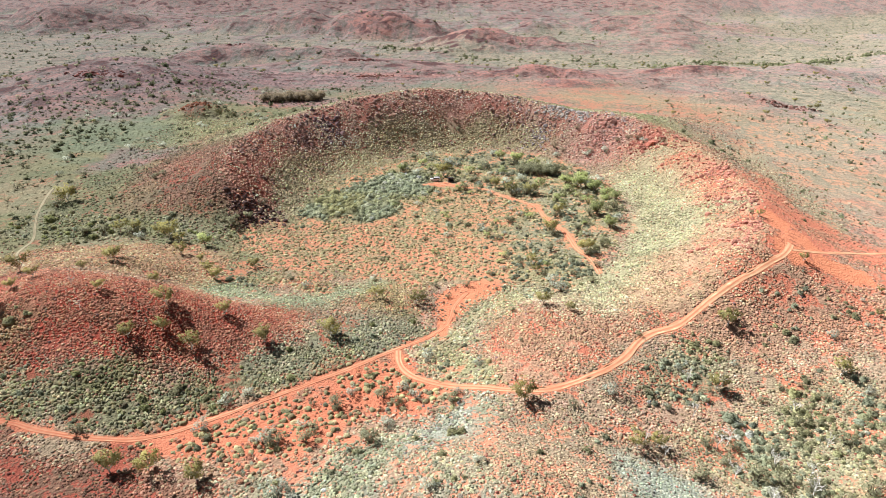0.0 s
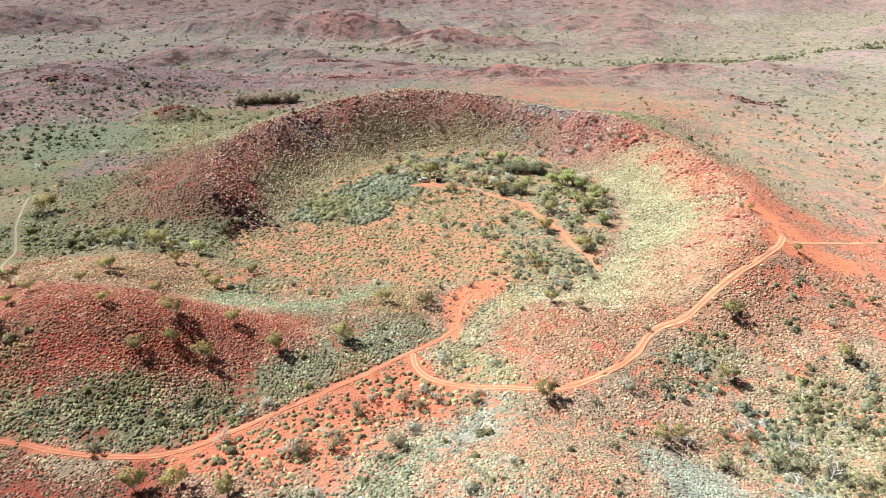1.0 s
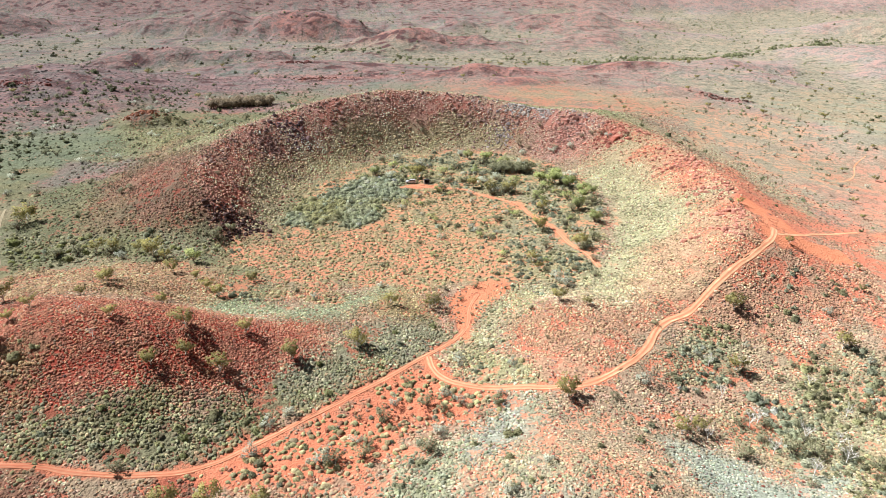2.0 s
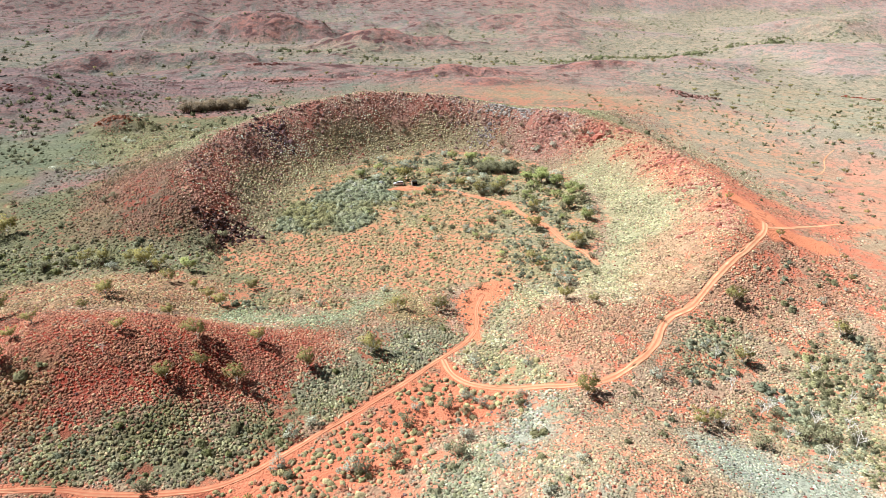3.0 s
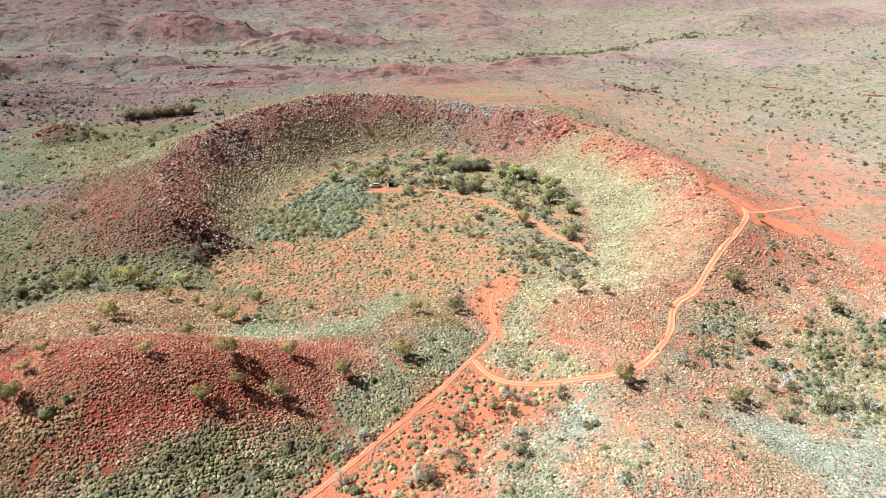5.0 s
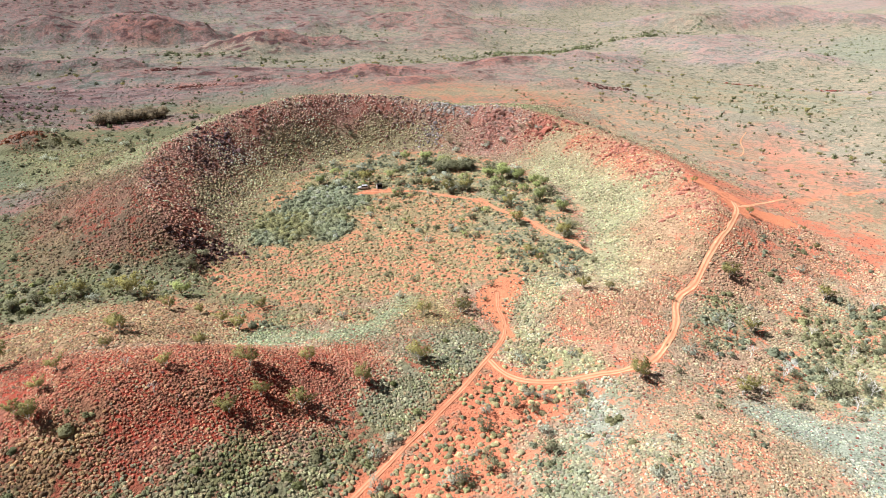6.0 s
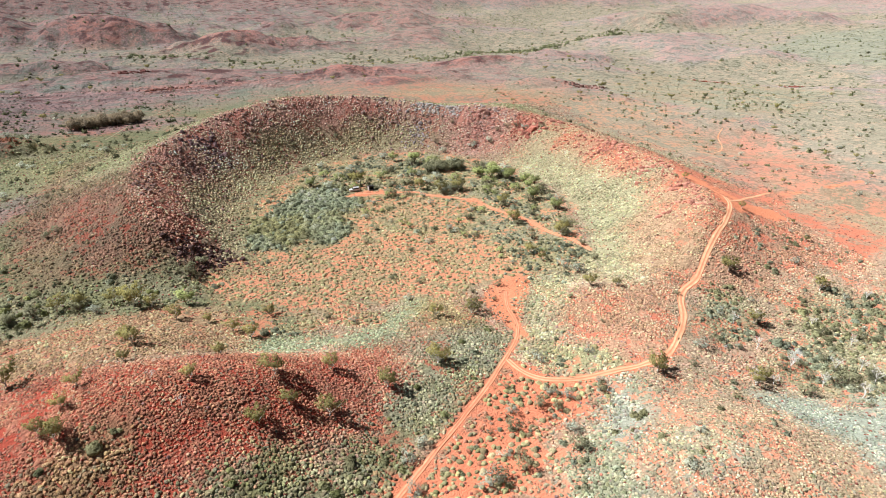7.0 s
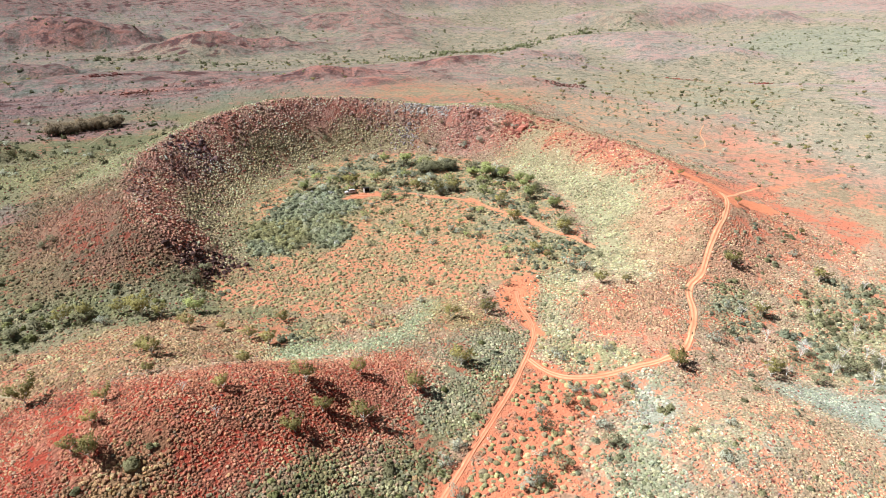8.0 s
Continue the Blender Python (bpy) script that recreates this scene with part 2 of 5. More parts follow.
# farther hills: x, y, height, half-length, half-width, turn in degrees
FAR_HILLS = [
    (72, 935, 17, 84, 34, 0), (-100, 1150, 36, 100, 55, 0), (320, 1190, 24, 130, 60, 0), (-222, 800, 20, 105, 40, 5), (-290, 1200, 30, 140, 70, 0),
    (1000, 1030, 42, 240, 90, -20), (-700, 1280, 46, 120, 75, 10), (85, 548, 9, 58, 16, 0), (225, 585, 5, 40, 15, 0), (108, 488, 3, 45, 12, 0), (200, 430, 6, 34, 14, -8), (400, 660, 8, 60, 22, 10),
]
FAR_HILLS += [
    (-143, 372, 6.5, 15, 9, 0), (700, 1750, 40, 420, 120, -6), (-500, 1900, 70, 520, 170, 5), (200, 2250, 45, 700, 150, 3), (1700, 1900, 70, 600, 200, 25),
    (1100, 2700, 70, 900, 200, 0), (-1500, 2300, 110, 700, 300, 10), (-400, 3300, 90, 1200, 260, 0), (1700, 3600, 100, 1300, 280, 8),
]


RED_HILLS = [(85, 548, 62, 18), (225, 585, 44, 17), (72, 935, 84, 36), (-100, 1120, 70, 40), (400, 1250, 170, 60), (90, 478, 22, 10), (459, 508, 26, 14), (-60, 560, 60, 16), (-143, 372, 13, 8)]
CREEK_X, CREEK_Y = (-120, -9, 78, 201, 279, 402, 572, 771, 1000), (930, 860, 765, 719, 739, 784, 846, 944, 1050)


def country(x, y):
    """The height of the ground with hills and roughness."""
    x, y = np.asarray(x, float), np.asarray(y, float)
    r, a, crest, foot, lift = ring(x, y)
    h = broad(x, y)
    away = smooth(230, 650, r)
    hills = np.maximum(fbm(x, y, 420, 4, 3), -0.25) * 11 + np.maximum(fbm(x, y, 150, 3, 8), -0.12) * 13 - 3
    h = h + away * hills
    for hx, hy, up, lx, ly, turn in FAR_HILLS:
        c, s = math.cos(radians(turn)), math.sin(radians(turn))
        u, v = ((x - hx) * c + (y - hy) * s) / lx, ((y - hy) * c - (x - hx) * s) / ly
        d = np.sqrt(u * u + v * v) * (1 + 0.30 * vnoise(x, y, lx * 0.6, 21) + 0.15 * vnoise(x, y, lx * 0.22, 22))
        hump = np.clip(1 - (d / 1.5) ** 2, 0, 1) ** 1.6
        h = h + up * hump * (1 + 0.3 * fbm(x, y, lx * 0.45, 3, 25))
    wall = smooth(foot - 4, foot + 10, r) * (1 - smooth(crest - 8, crest + 4, r))
    gully = fbm(a * 1.9, r * 0.02, 6.0, 2, 5) * 0.6 * wall * smooth(3, 10, lift)
    crags = fbm(x, y, 11, 3, 31) * 0.9 * np.exp(-((r - crest) / 9) ** 2) * smooth(4, 12, lift)
    rough = fbm(x, y, 34, 3, 12) * 0.55 + fbm(x, y, 7, 2, 14) * 0.13
    floor_calm = 0.35 + 0.65 * smooth(foot - 20, foot + 5, r)
    return h + gully + crags + rough * floor_calm


def steps(first, last, fine_from, fine_to, step, growth):
    mid = list(np.arange(fine_from, fine_to + 0.01, step))
    out, d, v = [], step, mid[-1]
    while v < last:
        d *= growth
        v += d
        out.append(v)
    back, d, v = [], step, mid[0]
    while v > first:
        d *= growth
        v -= d
        back.append(v)
    return np.array(back[::-1] + mid + out)


GX = steps(-4200, 4600, -140, 150, 1.35, 1.033)
GY = steps(-900, 4800, 76, 372, 1.35, 1.033)
GH = country(*np.meshgrid(GX, GY))


def land(x, y):
    """The height of the ground's mesh at x, y."""
    x, y = np.asarray(x, float), np.asarray(y, float)
    i = np.clip(np.searchsorted(GX, x) - 1, 0, len(GX) - 2)
    j = np.clip(np.searchsorted(GY, y) - 1, 0, len(GY) - 2)
    u, v = (x - GX[i]) / (GX[i + 1] - GX[i]), (y - GY[j]) / (GY[j + 1] - GY[j])
    return (GH[j, i] * (1 - u) + GH[j, i + 1] * u) * (1 - v) + (GH[j + 1, i] * (1 - u) + GH[j + 1, i + 1] * u) * v


# ---- tracks ----
TRACKS = {}
TRACKS["through"] = [(-150, 112), (-118, 106.5), (-90.5, 103.3), (-82.8, 101.6), (-73.2, 100.4), (-64.3, 100.4), (-57.4, 102.3), (-51, 106.6), (-41.5, 113.5), (-33, 119.4), (-23.4, 126.3), (-16, 132.3), (-8.6, 138.9), (-2.4, 145.2), (1.5, 152), (3.5, 160.1), (7.3, 167.2)]
TRACKS["rim"] = [(-11.3, 135.6), (-10.9, 131.2), (-9.4, 127.6), (-6.2, 124.6), (1.4, 121.3), (9.2, 119.4), (15.9, 118.2), (25.8, 119.3), (37.1, 126.5), (45.1, 133), (50.6, 139.6), (55.1, 143.2), (63.6, 146.3), (70.7, 150.6), (79.7, 155.7), (88.9, 160.3), (99.8, 168.1), (106, 176)]
TRACKS["floor"] = [(-9, 271), (-2.3, 272.2), (4, 269.2), (18.9, 264.4), (24.5, 257.1), (37.3, 243.5), (40.1, 230.6), (45.1, 215.1), (46.4, 200.6), (49.6, 192.2), (50.2, 181)]
TRACKS["junction"] = [(104, 172), (115, 176.5), (127, 182.6), (139.9, 187), (148.8, 189.1)]
TRACKS["plain"] = [(-120, 163), (-131.9, 177.7), (-137.9, 194.8), (-142.9, 205.1), (-147.6, 215.6), (-154.6, 234.1), (-157, 242)]
TRACKS["far"] = [(190.5, 255.8), (203, 262), (214.8, 271.9), (223.7, 283), (234.6, 290)]
TRACKS["valley"] = [(-100.2, 382.6), (-85, 423.8), (-72, 449.8), (-62, 466), (-57, 478)]
CLEARINGS = [(-0.5, 149, 1.6, 5), (-1, 272, 8, 3), (105, 173, 6, 9), (112, 182, 6, 9), (110, 194, 4.5, 9), (119, 169, 12, 6), (-11.5, 133, 3.2, 3), (37, 244, 3.2, 2.6), (45, 212, 1.6, 9), (182, 186, 26, 1.3)]


def curve_through(points, step=0.8):
    p = [Vector(points[0])] + [Vector(q) for q in points] + [Vector(points[-1])]
    out = []
    for k in range(1, len(p) - 2):
        a, b, c, d = p[k - 1:k + 3]
        n = max(2, int((c - b).length / step))
        for s in range(n):
            t = s / n
            out.append(0.5 * ((2 * b) + (c - a) * t + (2 * a - 5 * b + 4 * c - d) * t * t + (3 * b - a - 3 * c + d) * t ** 3))
    return out + [p[-1]]


LINES = {name: np.array([tuple(q) for q in curve_through(pts)]) for name, pts in TRACKS.items()}


def off_track(x, y, red_only=False):
    """How far each place is from the nearest track's middle or clearing's edge."""
    best = np.full(np.shape(x), 1e3)
    for name, line in LINES.items():
        if red_only and name in ("plain", "far", "junction", "valley"):
            continue
        near = (x > line[:, 0].min() - 12) & (x < line[:, 0].max() + 12) & (y > line[:, 1].min() - 12) & (y < line[:, 1].max() + 12)
        if near.any():
            sub = line[::2]
            d = np.min(np.hypot(x[near][:, None] - sub[None, :, 0], y[near][:, None] - sub[None, :, 1]), axis=1)
            best[near] = np.minimum(best[near], d)
    for cx, cy, wx, wy in CLEARINGS:
        d = (np.hypot((x - cx) / wx, (y - cy) / wy) - 1) * min(wx, wy) + 1.4 + 1.6 * vnoise(x, y, 3.5, 40) + 0.8 * vnoise(x, y, 1.5, 41)
        best = np.minimum(best, np.maximum(d, 0))
    return best


# ---- what covers the ground, where ----
def blob(x, y, cx, cy, wx, wy):
    return np.exp(-((x - cx) / wx) ** 2 - ((y - cy) / wy) ** 2)


def within(x, y, outline, soft=3.5, ragged=4.0, seed=300):
    """1 inside an outline on the plan, 0 outside, with a ragged soft edge."""
    p = np.array(outline, float)
    out = np.zeros(np.shape(x))
    reach = soft + 2.2 * ragged
    near = (x > p[:, 0].min() - reach) & (x < p[:, 0].max() + reach) & (y > p[:, 1].min() - reach) & (y < p[:, 1].max() + reach)
    if not near.any():
        return out
    u, v = x[near], y[near]
    gap, odd = np.full(len(u), 1e9), np.zeros(len(u), bool)
    for (ax, ay), (bx, by) in zip(p, np.roll(p, -1, axis=0)):
        t = np.clip(((u - ax) * (bx - ax) + (v - ay) * (by - ay)) / ((bx - ax) ** 2 + (by - ay) ** 2), 0, 1)
        gap = np.minimum(gap, np.hypot(u - ax - t * (bx - ax), v - ay - t * (by - ay)))
        if ay != by:
            odd ^= ((ay > v) != (by > v)) & (u < (bx - ax) * (v - ay) / (by - ay) + ax)
    d = np.where(odd, gap, -gap) + ragged * (vnoise(u, v, 9, seed) + 0.6 * vnoise(u, v, 3.2, seed + 1))
    out[near] = smooth(-soft, soft, d)
    return out


AREA = {}
AREA["hill"] = [(-140, 152), (-122, 157), (-110, 153), (-88, 150), (-70, 155), (-58, 149), (-42, 152), (-33, 148), (-36, 138), (-45, 127), (-54, 120), (-68, 118), (-75, 118), (-86, 115), (-96, 111), (-112, 112), (-140, 116)]
AREA["hill_back"] = [(-140, 158), (-125, 190), (-104, 192), (-83, 195), (-71, 189), (-58, 172), (-63, 160), (-70, 156), (-88, 150), (-110, 153)]
AREA["hollow"] = [(-69, 163), (-58, 162), (-48, 164), (-37, 162), (-30, 170), (-23, 175), (-14, 172), (-12, 167), (-23, 160), (-36, 153), (-49, 153), (-64, 154), (-72, 158)]
AREA["inner_hollow"] = [(-70, 186), (-61, 188), (-53, 179), (-52, 169), (-58, 164), (-66, 164)]
AREA["slope"] = [(-33, 148), (-19, 154), (-6, 149), (-6, 140), (-23, 127), (-42, 115), (-60, 103.5), (-82, 104), (-110, 106), (-130, 110), (-130, 113), (-105, 110), (-87, 113), (-83, 116), (-75, 117), (-68, 117), (-54, 119), (-45, 126), (-36, 137)]
AREA["flat"] = [(-10, 132), (-5, 122), (2, 119), (-4, 112), (-12, 109), (-19, 104), (-28, 93), (-44, 92), (-66, 98), (-42, 112), (-24, 124)]
AREA["pale"] = [(1, 118), (15, 113), (7, 102), (-4, 97), (-10, 85), (-12, 70), (-38, 70), (-38, 92), (-28, 93), (-18, 104), (-5, 111)]
AREA["front"] = [(16, 114), (30, 112), (39, 102), (44, 89), (37, 76), (30, 60), (-12, 60), (-10, 85), (-3, 96), (9, 103)]
AREA["corner"] = [(37, 99), (48, 100), (54, 95), (67, 88), (64, 74), (58, 60), (36, 60), (37, 78), (36, 90)]
AREA["swale_top"] = [(53, 136), (64, 138), (74, 131), (70, 125), (61, 122), (47, 121), (46, 129)]
AREA["swale_low"] = [(49, 112), (69, 119), (83, 112), (90, 102), (86, 84), (63, 82), (60, 90), (55, 98), (49, 104)]
AREA["swale_side"] = [(82, 132), (97, 129), (114, 117), (110, 100), (88, 102), (84, 113), (75, 121)]
AREA["gap"] = [(10, 151), (24, 152), (40, 152), (52, 143), (45, 133), (27, 121), (14, 119), (7, 129), (8, 140)]
AREA["gap_green"] = [(-8, 135), (-3, 139), (1, 148), (9, 159), (19, 173), (29, 167), (24, 153), (13, 152), (10.5, 137), (13, 127), (14.5, 120), (1, 124)]
AREA["outer_red"] = [(109, 184), (119, 174), (136, 168), (150, 156), (150, 140), (122, 128), (105, 137), (75, 137), (60, 141), (60, 145), (83, 158), (95, 168)]
AREA["silver"] = [(-63, 236), (-52, 258), (-35, 279), (-14, 293), (-4, 282), (-5, 262), (-15, 247), (-18, 232), (-29, 227), (-41, 231), (-56, 229)]
AREA["grove_floor"] = [(-24, 300), (12, 324), (46, 324), (66, 296), (80, 262), (66, 208), (53, 197), (44, 213), (44, 246), (30, 257), (11, 263), (-5, 284)]
AREA["open_red"] = [(-75, 198), (-73, 219), (-63, 223), (-52, 221), (-38, 226), (-10, 220), (18, 198), (22, 182), (4, 175), (-11, 168), (-24, 175), (-38, 178), (-52, 182), (-64, 192)]
AREA["creek"] = [(-160, 214), (-133, 214), (-113, 215), (-99, 214), (-81, 213), (-76, 221), (-65, 227), (-62, 217), (-69, 208), (-78, 197), (-100, 198), (-115, 194), (-135, 192), (-160, 196)]
AREA["near_left"] = [(-140, 103), (-100, 100), (-75, 96), (-58, 96), (-44, 92), (-40, 84), (-50, 60), (-140, 60)]
AREA["sage"] = [(150, 330), (168, 357), (221, 372), (250, 353), (223, 316), (190, 300), (158, 306)]
AREA["lime"] = [(128, 322), (158, 314), (152, 250), (144, 202), (122, 186), (114, 204), (128, 250), (128, 290)]
AREA["far_sage"] = [(739, 660), (1027, 804), (1200, 760), (1110, 600), (712, 458), (658, 524)]
AREA["tan_hill"] = [(250, 425), (400, 520), (477, 470), (454, 366), (319, 298), (255, 305), (233, 370)]
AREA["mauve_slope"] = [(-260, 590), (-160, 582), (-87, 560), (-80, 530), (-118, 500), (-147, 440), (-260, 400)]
AREA["hollow_red"] = [(-53, 176), (-47, 176), (-42, 178), (-35, 169), (-34, 164), (-41, 164), (-48, 167), (-52, 171)]
AREA["clearing"] = [(-2.7, 164.6), (1.4, 170.9), (6.8, 174.3), (13.2, 175.5), (17.8, 171), (14.6, 165.6), (8.6, 159.9), (5.2, 154.4), (2.1, 148.9), (-1.8, 147.5), (-1.9, 150.4), (-2.6, 155.8), (-3.1, 160.7)]
AREA["grove_south"] = [(33, 227), (44, 213), (53, 197), (48, 180), (42, 171), (29, 172), (22, 180), (24, 197)]
AREA["east_shoulder"] = [(44, 146), (58, 172), (70, 187), (80, 190), (92, 198), (104, 208), (110, 208), (110, 196), (98, 167), (78, 154), (58, 143), (44, 140)]
AREA["junction_dust"] = [(137, 264), (130, 229), (133, 207), (142, 194), (163, 188), (158, 183), (121, 175), (97, 159), (91, 158), (97, 167), (103, 187), (108, 209), (121, 236)]
AREA["salmon"] = [(222, 279), (249, 282), (263, 260), (206, 205), (183, 186), (146, 192), (139, 202), (175, 228)]
AREA["sage_side"] = [(141, 333), (184, 354), (203, 332), (210, 303), (195, 261), (150, 213), (131, 217), (148, 268), (145, 310)]
AREA["knob"] = [(-24, 167), (-14, 172), (-6, 165), (-9, 155), (-19, 149), (-29, 156)]
AREA["sage_west"] = [(-218, 349), (-202, 352), (-186, 361), (-167, 366), (-144, 343), (-132, 315), (-153, 294), (-171, 284), (-188, 292)]
AREA["yellow_west"] = [(-151, 365), (-127, 369), (-102, 351), (-95, 305), (-117, 300), (-135, 324)]
AREA["grove_bare"] = [(-122, 414), (-122, 436), (-103, 415), (-82, 426), (-78, 412), (-105, 394)]


def seen(r, g, b):
    """A base colour from the look of the surface in full sun; the far kinds' look holds haze."""
    return np.array([((v / 255 + 0.055) / 1.055) ** 2.4 * k for v, k in zip((r, g, b), (0.73, 0.755, 0.82))])


# each kind of ground: soil, cover and its second colour, the cover's share, how thick hummocks stand, their radius in metres, their height
KINDS = {}
KINDS["plain_left"] = ((186, 122, 95), (177, 167, 118), (159, 157, 111), 0.72, 0.20, 0.42, 0.7)
KINDS["plain_right"] = ((208, 134, 106), (198, 168, 130), (186, 164, 128), 0.52, 0.24, 0.40, 0.5)
# the next seven have distance haze put into their colours: paler, bluer, less red
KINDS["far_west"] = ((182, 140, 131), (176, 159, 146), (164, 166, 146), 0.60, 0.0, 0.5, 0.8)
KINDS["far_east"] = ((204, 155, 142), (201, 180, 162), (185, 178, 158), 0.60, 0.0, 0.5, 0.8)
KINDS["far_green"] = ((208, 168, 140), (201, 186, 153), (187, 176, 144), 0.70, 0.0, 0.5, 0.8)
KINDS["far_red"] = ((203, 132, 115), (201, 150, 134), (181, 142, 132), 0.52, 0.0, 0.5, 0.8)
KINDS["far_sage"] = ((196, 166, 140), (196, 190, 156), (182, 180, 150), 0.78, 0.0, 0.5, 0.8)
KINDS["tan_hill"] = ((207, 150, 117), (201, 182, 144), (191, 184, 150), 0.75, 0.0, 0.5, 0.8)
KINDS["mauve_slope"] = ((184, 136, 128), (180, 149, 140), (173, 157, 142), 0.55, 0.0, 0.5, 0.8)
KINDS["sage"] = ((218, 156, 122), (206, 184, 150), (194, 180, 146), 0.60, 0.25, 0.42, 0.6)
KINDS["lime"] = ((216, 154, 118), (212, 188, 146), (200, 184, 142), 0.74, 0.30, 0.36, 0.5)
KINDS["tan"] = ((224, 128, 96), (220, 182, 146), (210, 182, 144), 0.64, 0.97, 0.34, 0.46)
KINDS["strip"] = ((205, 150, 110), (202, 194, 144), (186, 182, 128), 0.94, 0.30, 0.4, 0.6)
KINDS["flank"] = ((174, 88, 68), (191, 143, 114), (178, 145, 114), 0.64, 0.86, 0.39, 0.86)
KINDS["wall_low"] = ((184, 124, 98), (218, 198, 148), (223, 202, 154), 0.68, 0.86, 0.41, 0.88)
KINDS["wall_high"] = ((200, 120, 102), (252, 190, 164), (238, 198, 164), 0.50, 0.84, 0.41, 0.86)
KINDS["wall_red"] = ((196, 104, 84), (241, 175, 144), (223, 173, 140), 0.52, 0.85, 0.39, 0.86)
KINDS["face"] = ((204, 134, 114), (216, 168, 146), (198, 154, 132), 0.45, 0.75, 0.48, 0.66)
KINDS["bright_wall"] = ((216, 152, 116), (216, 208, 157), (212, 200, 151), 0.80, 0.90, 0.42, 0.66)
KINDS["rim_red"] = ((216, 116, 90), (233, 182, 139), (222, 165, 126), 0.46, 0.82, 0.35, 0.60)
KINDS["floor"] = ((230, 150, 112), (208, 182, 132), (192, 178, 130), 0.50, 0.28, 0.36, 0.55)
KINDS["open_red"] = ((230, 146, 111), (212, 180, 131), (204, 178, 130), 0.46, 0.26, 0.34, 0.6)
KINDS["grove_floor"] = ((228, 150, 112), (194, 182, 132), (188, 178, 138), 0.62, 0.30, 0.38, 0.6)
KINDS["silver"] = ((180, 140, 104), (160, 164, 118), (150, 158, 122), 0.90, 0.10, 0.4, 0.7)
KINDS["hill_back"] = ((214, 128, 98), (222, 183, 136), (212, 175, 130), 0.58, 0.88, 0.35, 0.62)
KINDS["hill"] = ((188, 70, 52), (233, 157, 120), (216, 142, 111), 0.56, 0.97, 0.27, 0.62)
KINDS["hollow"] = ((204, 168, 126), (196, 200, 152), (188, 190, 146), 0.84, 0.97, 0.34, 0.5)
KINDS["inner_hollow"] = ((220, 134, 100), (190, 176, 128), (172, 168, 120), 0.46, 0.55, 0.40, 0.65)
KINDS["slope"] = ((188, 110, 86), (170, 164, 118), (184, 176, 138), 0.62, 0.95, 0.37, 0.72)
KINDS["flat"] = ((236, 138, 102), (228, 148, 108), (224, 148, 110), 0.20, 0.03, 0.5, 0.8)
KINDS["pale"] = ((230, 146, 114), (194, 190, 148), (200, 198, 170), 0.58, 0.92, 0.38, 0.58)
KINDS["front"] = ((228, 142, 110), (214, 184, 142), (204, 178, 140), 0.56, 0.95, 0.27, 0.46)
KINDS["corner"] = ((208, 160, 136), (198, 196, 166), (188, 190, 162), 0.74, 0.97, 0.30, 0.5)
KINDS["gap"] = ((222, 122, 94), (233, 183, 142), (220, 173, 132), 0.54, 0.88, 0.32, 0.62)
KINDS["gap_green"] = ((228, 146, 110), (202, 192, 140), (208, 200, 156), 0.62, 0.85, 0.40, 0.58)
KINDS["swale"] = ((216, 126, 96), (204, 180, 134), (188, 176, 134), 0.54, 0.85, 0.36, 0.55)
KINDS["outer_red"] = ((218, 122, 94), (227, 169, 130), (216, 171, 134), 0.52, 0.80, 0.33, 0.58)
KINDS["creek"] = ((188, 142, 106), (170, 166, 116), (184, 176, 134), 0.78, 0.45, 0.42, 0.8)
KINDS["near_left"] = ((176, 82, 64), (182, 128, 100), (166, 124, 96), 0.50, 0.94, 0.32, 0.6)
KINDS["red_dust"] = ((222, 124, 95), (220, 156, 118), (212, 158, 122), 0.36, 0.40, 0.27, 0.45)
KINDS["salmon"] = ((222, 140, 114), (218, 164, 130), (206, 168, 134), 0.48, 0.12, 0.36, 0.5)
KINDS["knob"] = ((208, 122, 92), (206, 180, 126), (190, 166, 114), 0.60, 0.92, 0.34, 0.6)
KINDS["sage_west"] = ((186, 148, 112), (168, 174, 132), (156, 164, 124), 0.84, 0.15, 0.42, 0.7)
KINDS["yellow_west"] = ((200, 150, 110), (196, 188, 132), (184, 178, 124), 0.82, 0.20, 0.42, 0.7)
KINDS["slope_west"] = ((176, 98, 76), (154, 148, 100), (170, 162, 120), 0.60, 0.93, 0.40, 0.78)
KINDS["dust"] = ((238, 144, 104), (234, 150, 110), (228, 138, 98), 0.25, 0.0, 0.4, 0.7)
KIND_ROWS = {k: np.r_[(0.88 * seen(*v[0]) + 0.12 * seen(*v[1])) * (0.97, 1.05, 0.97), seen(*v[1]), seen(*v[2]), v[3:]] for k, v in KINDS.items()}


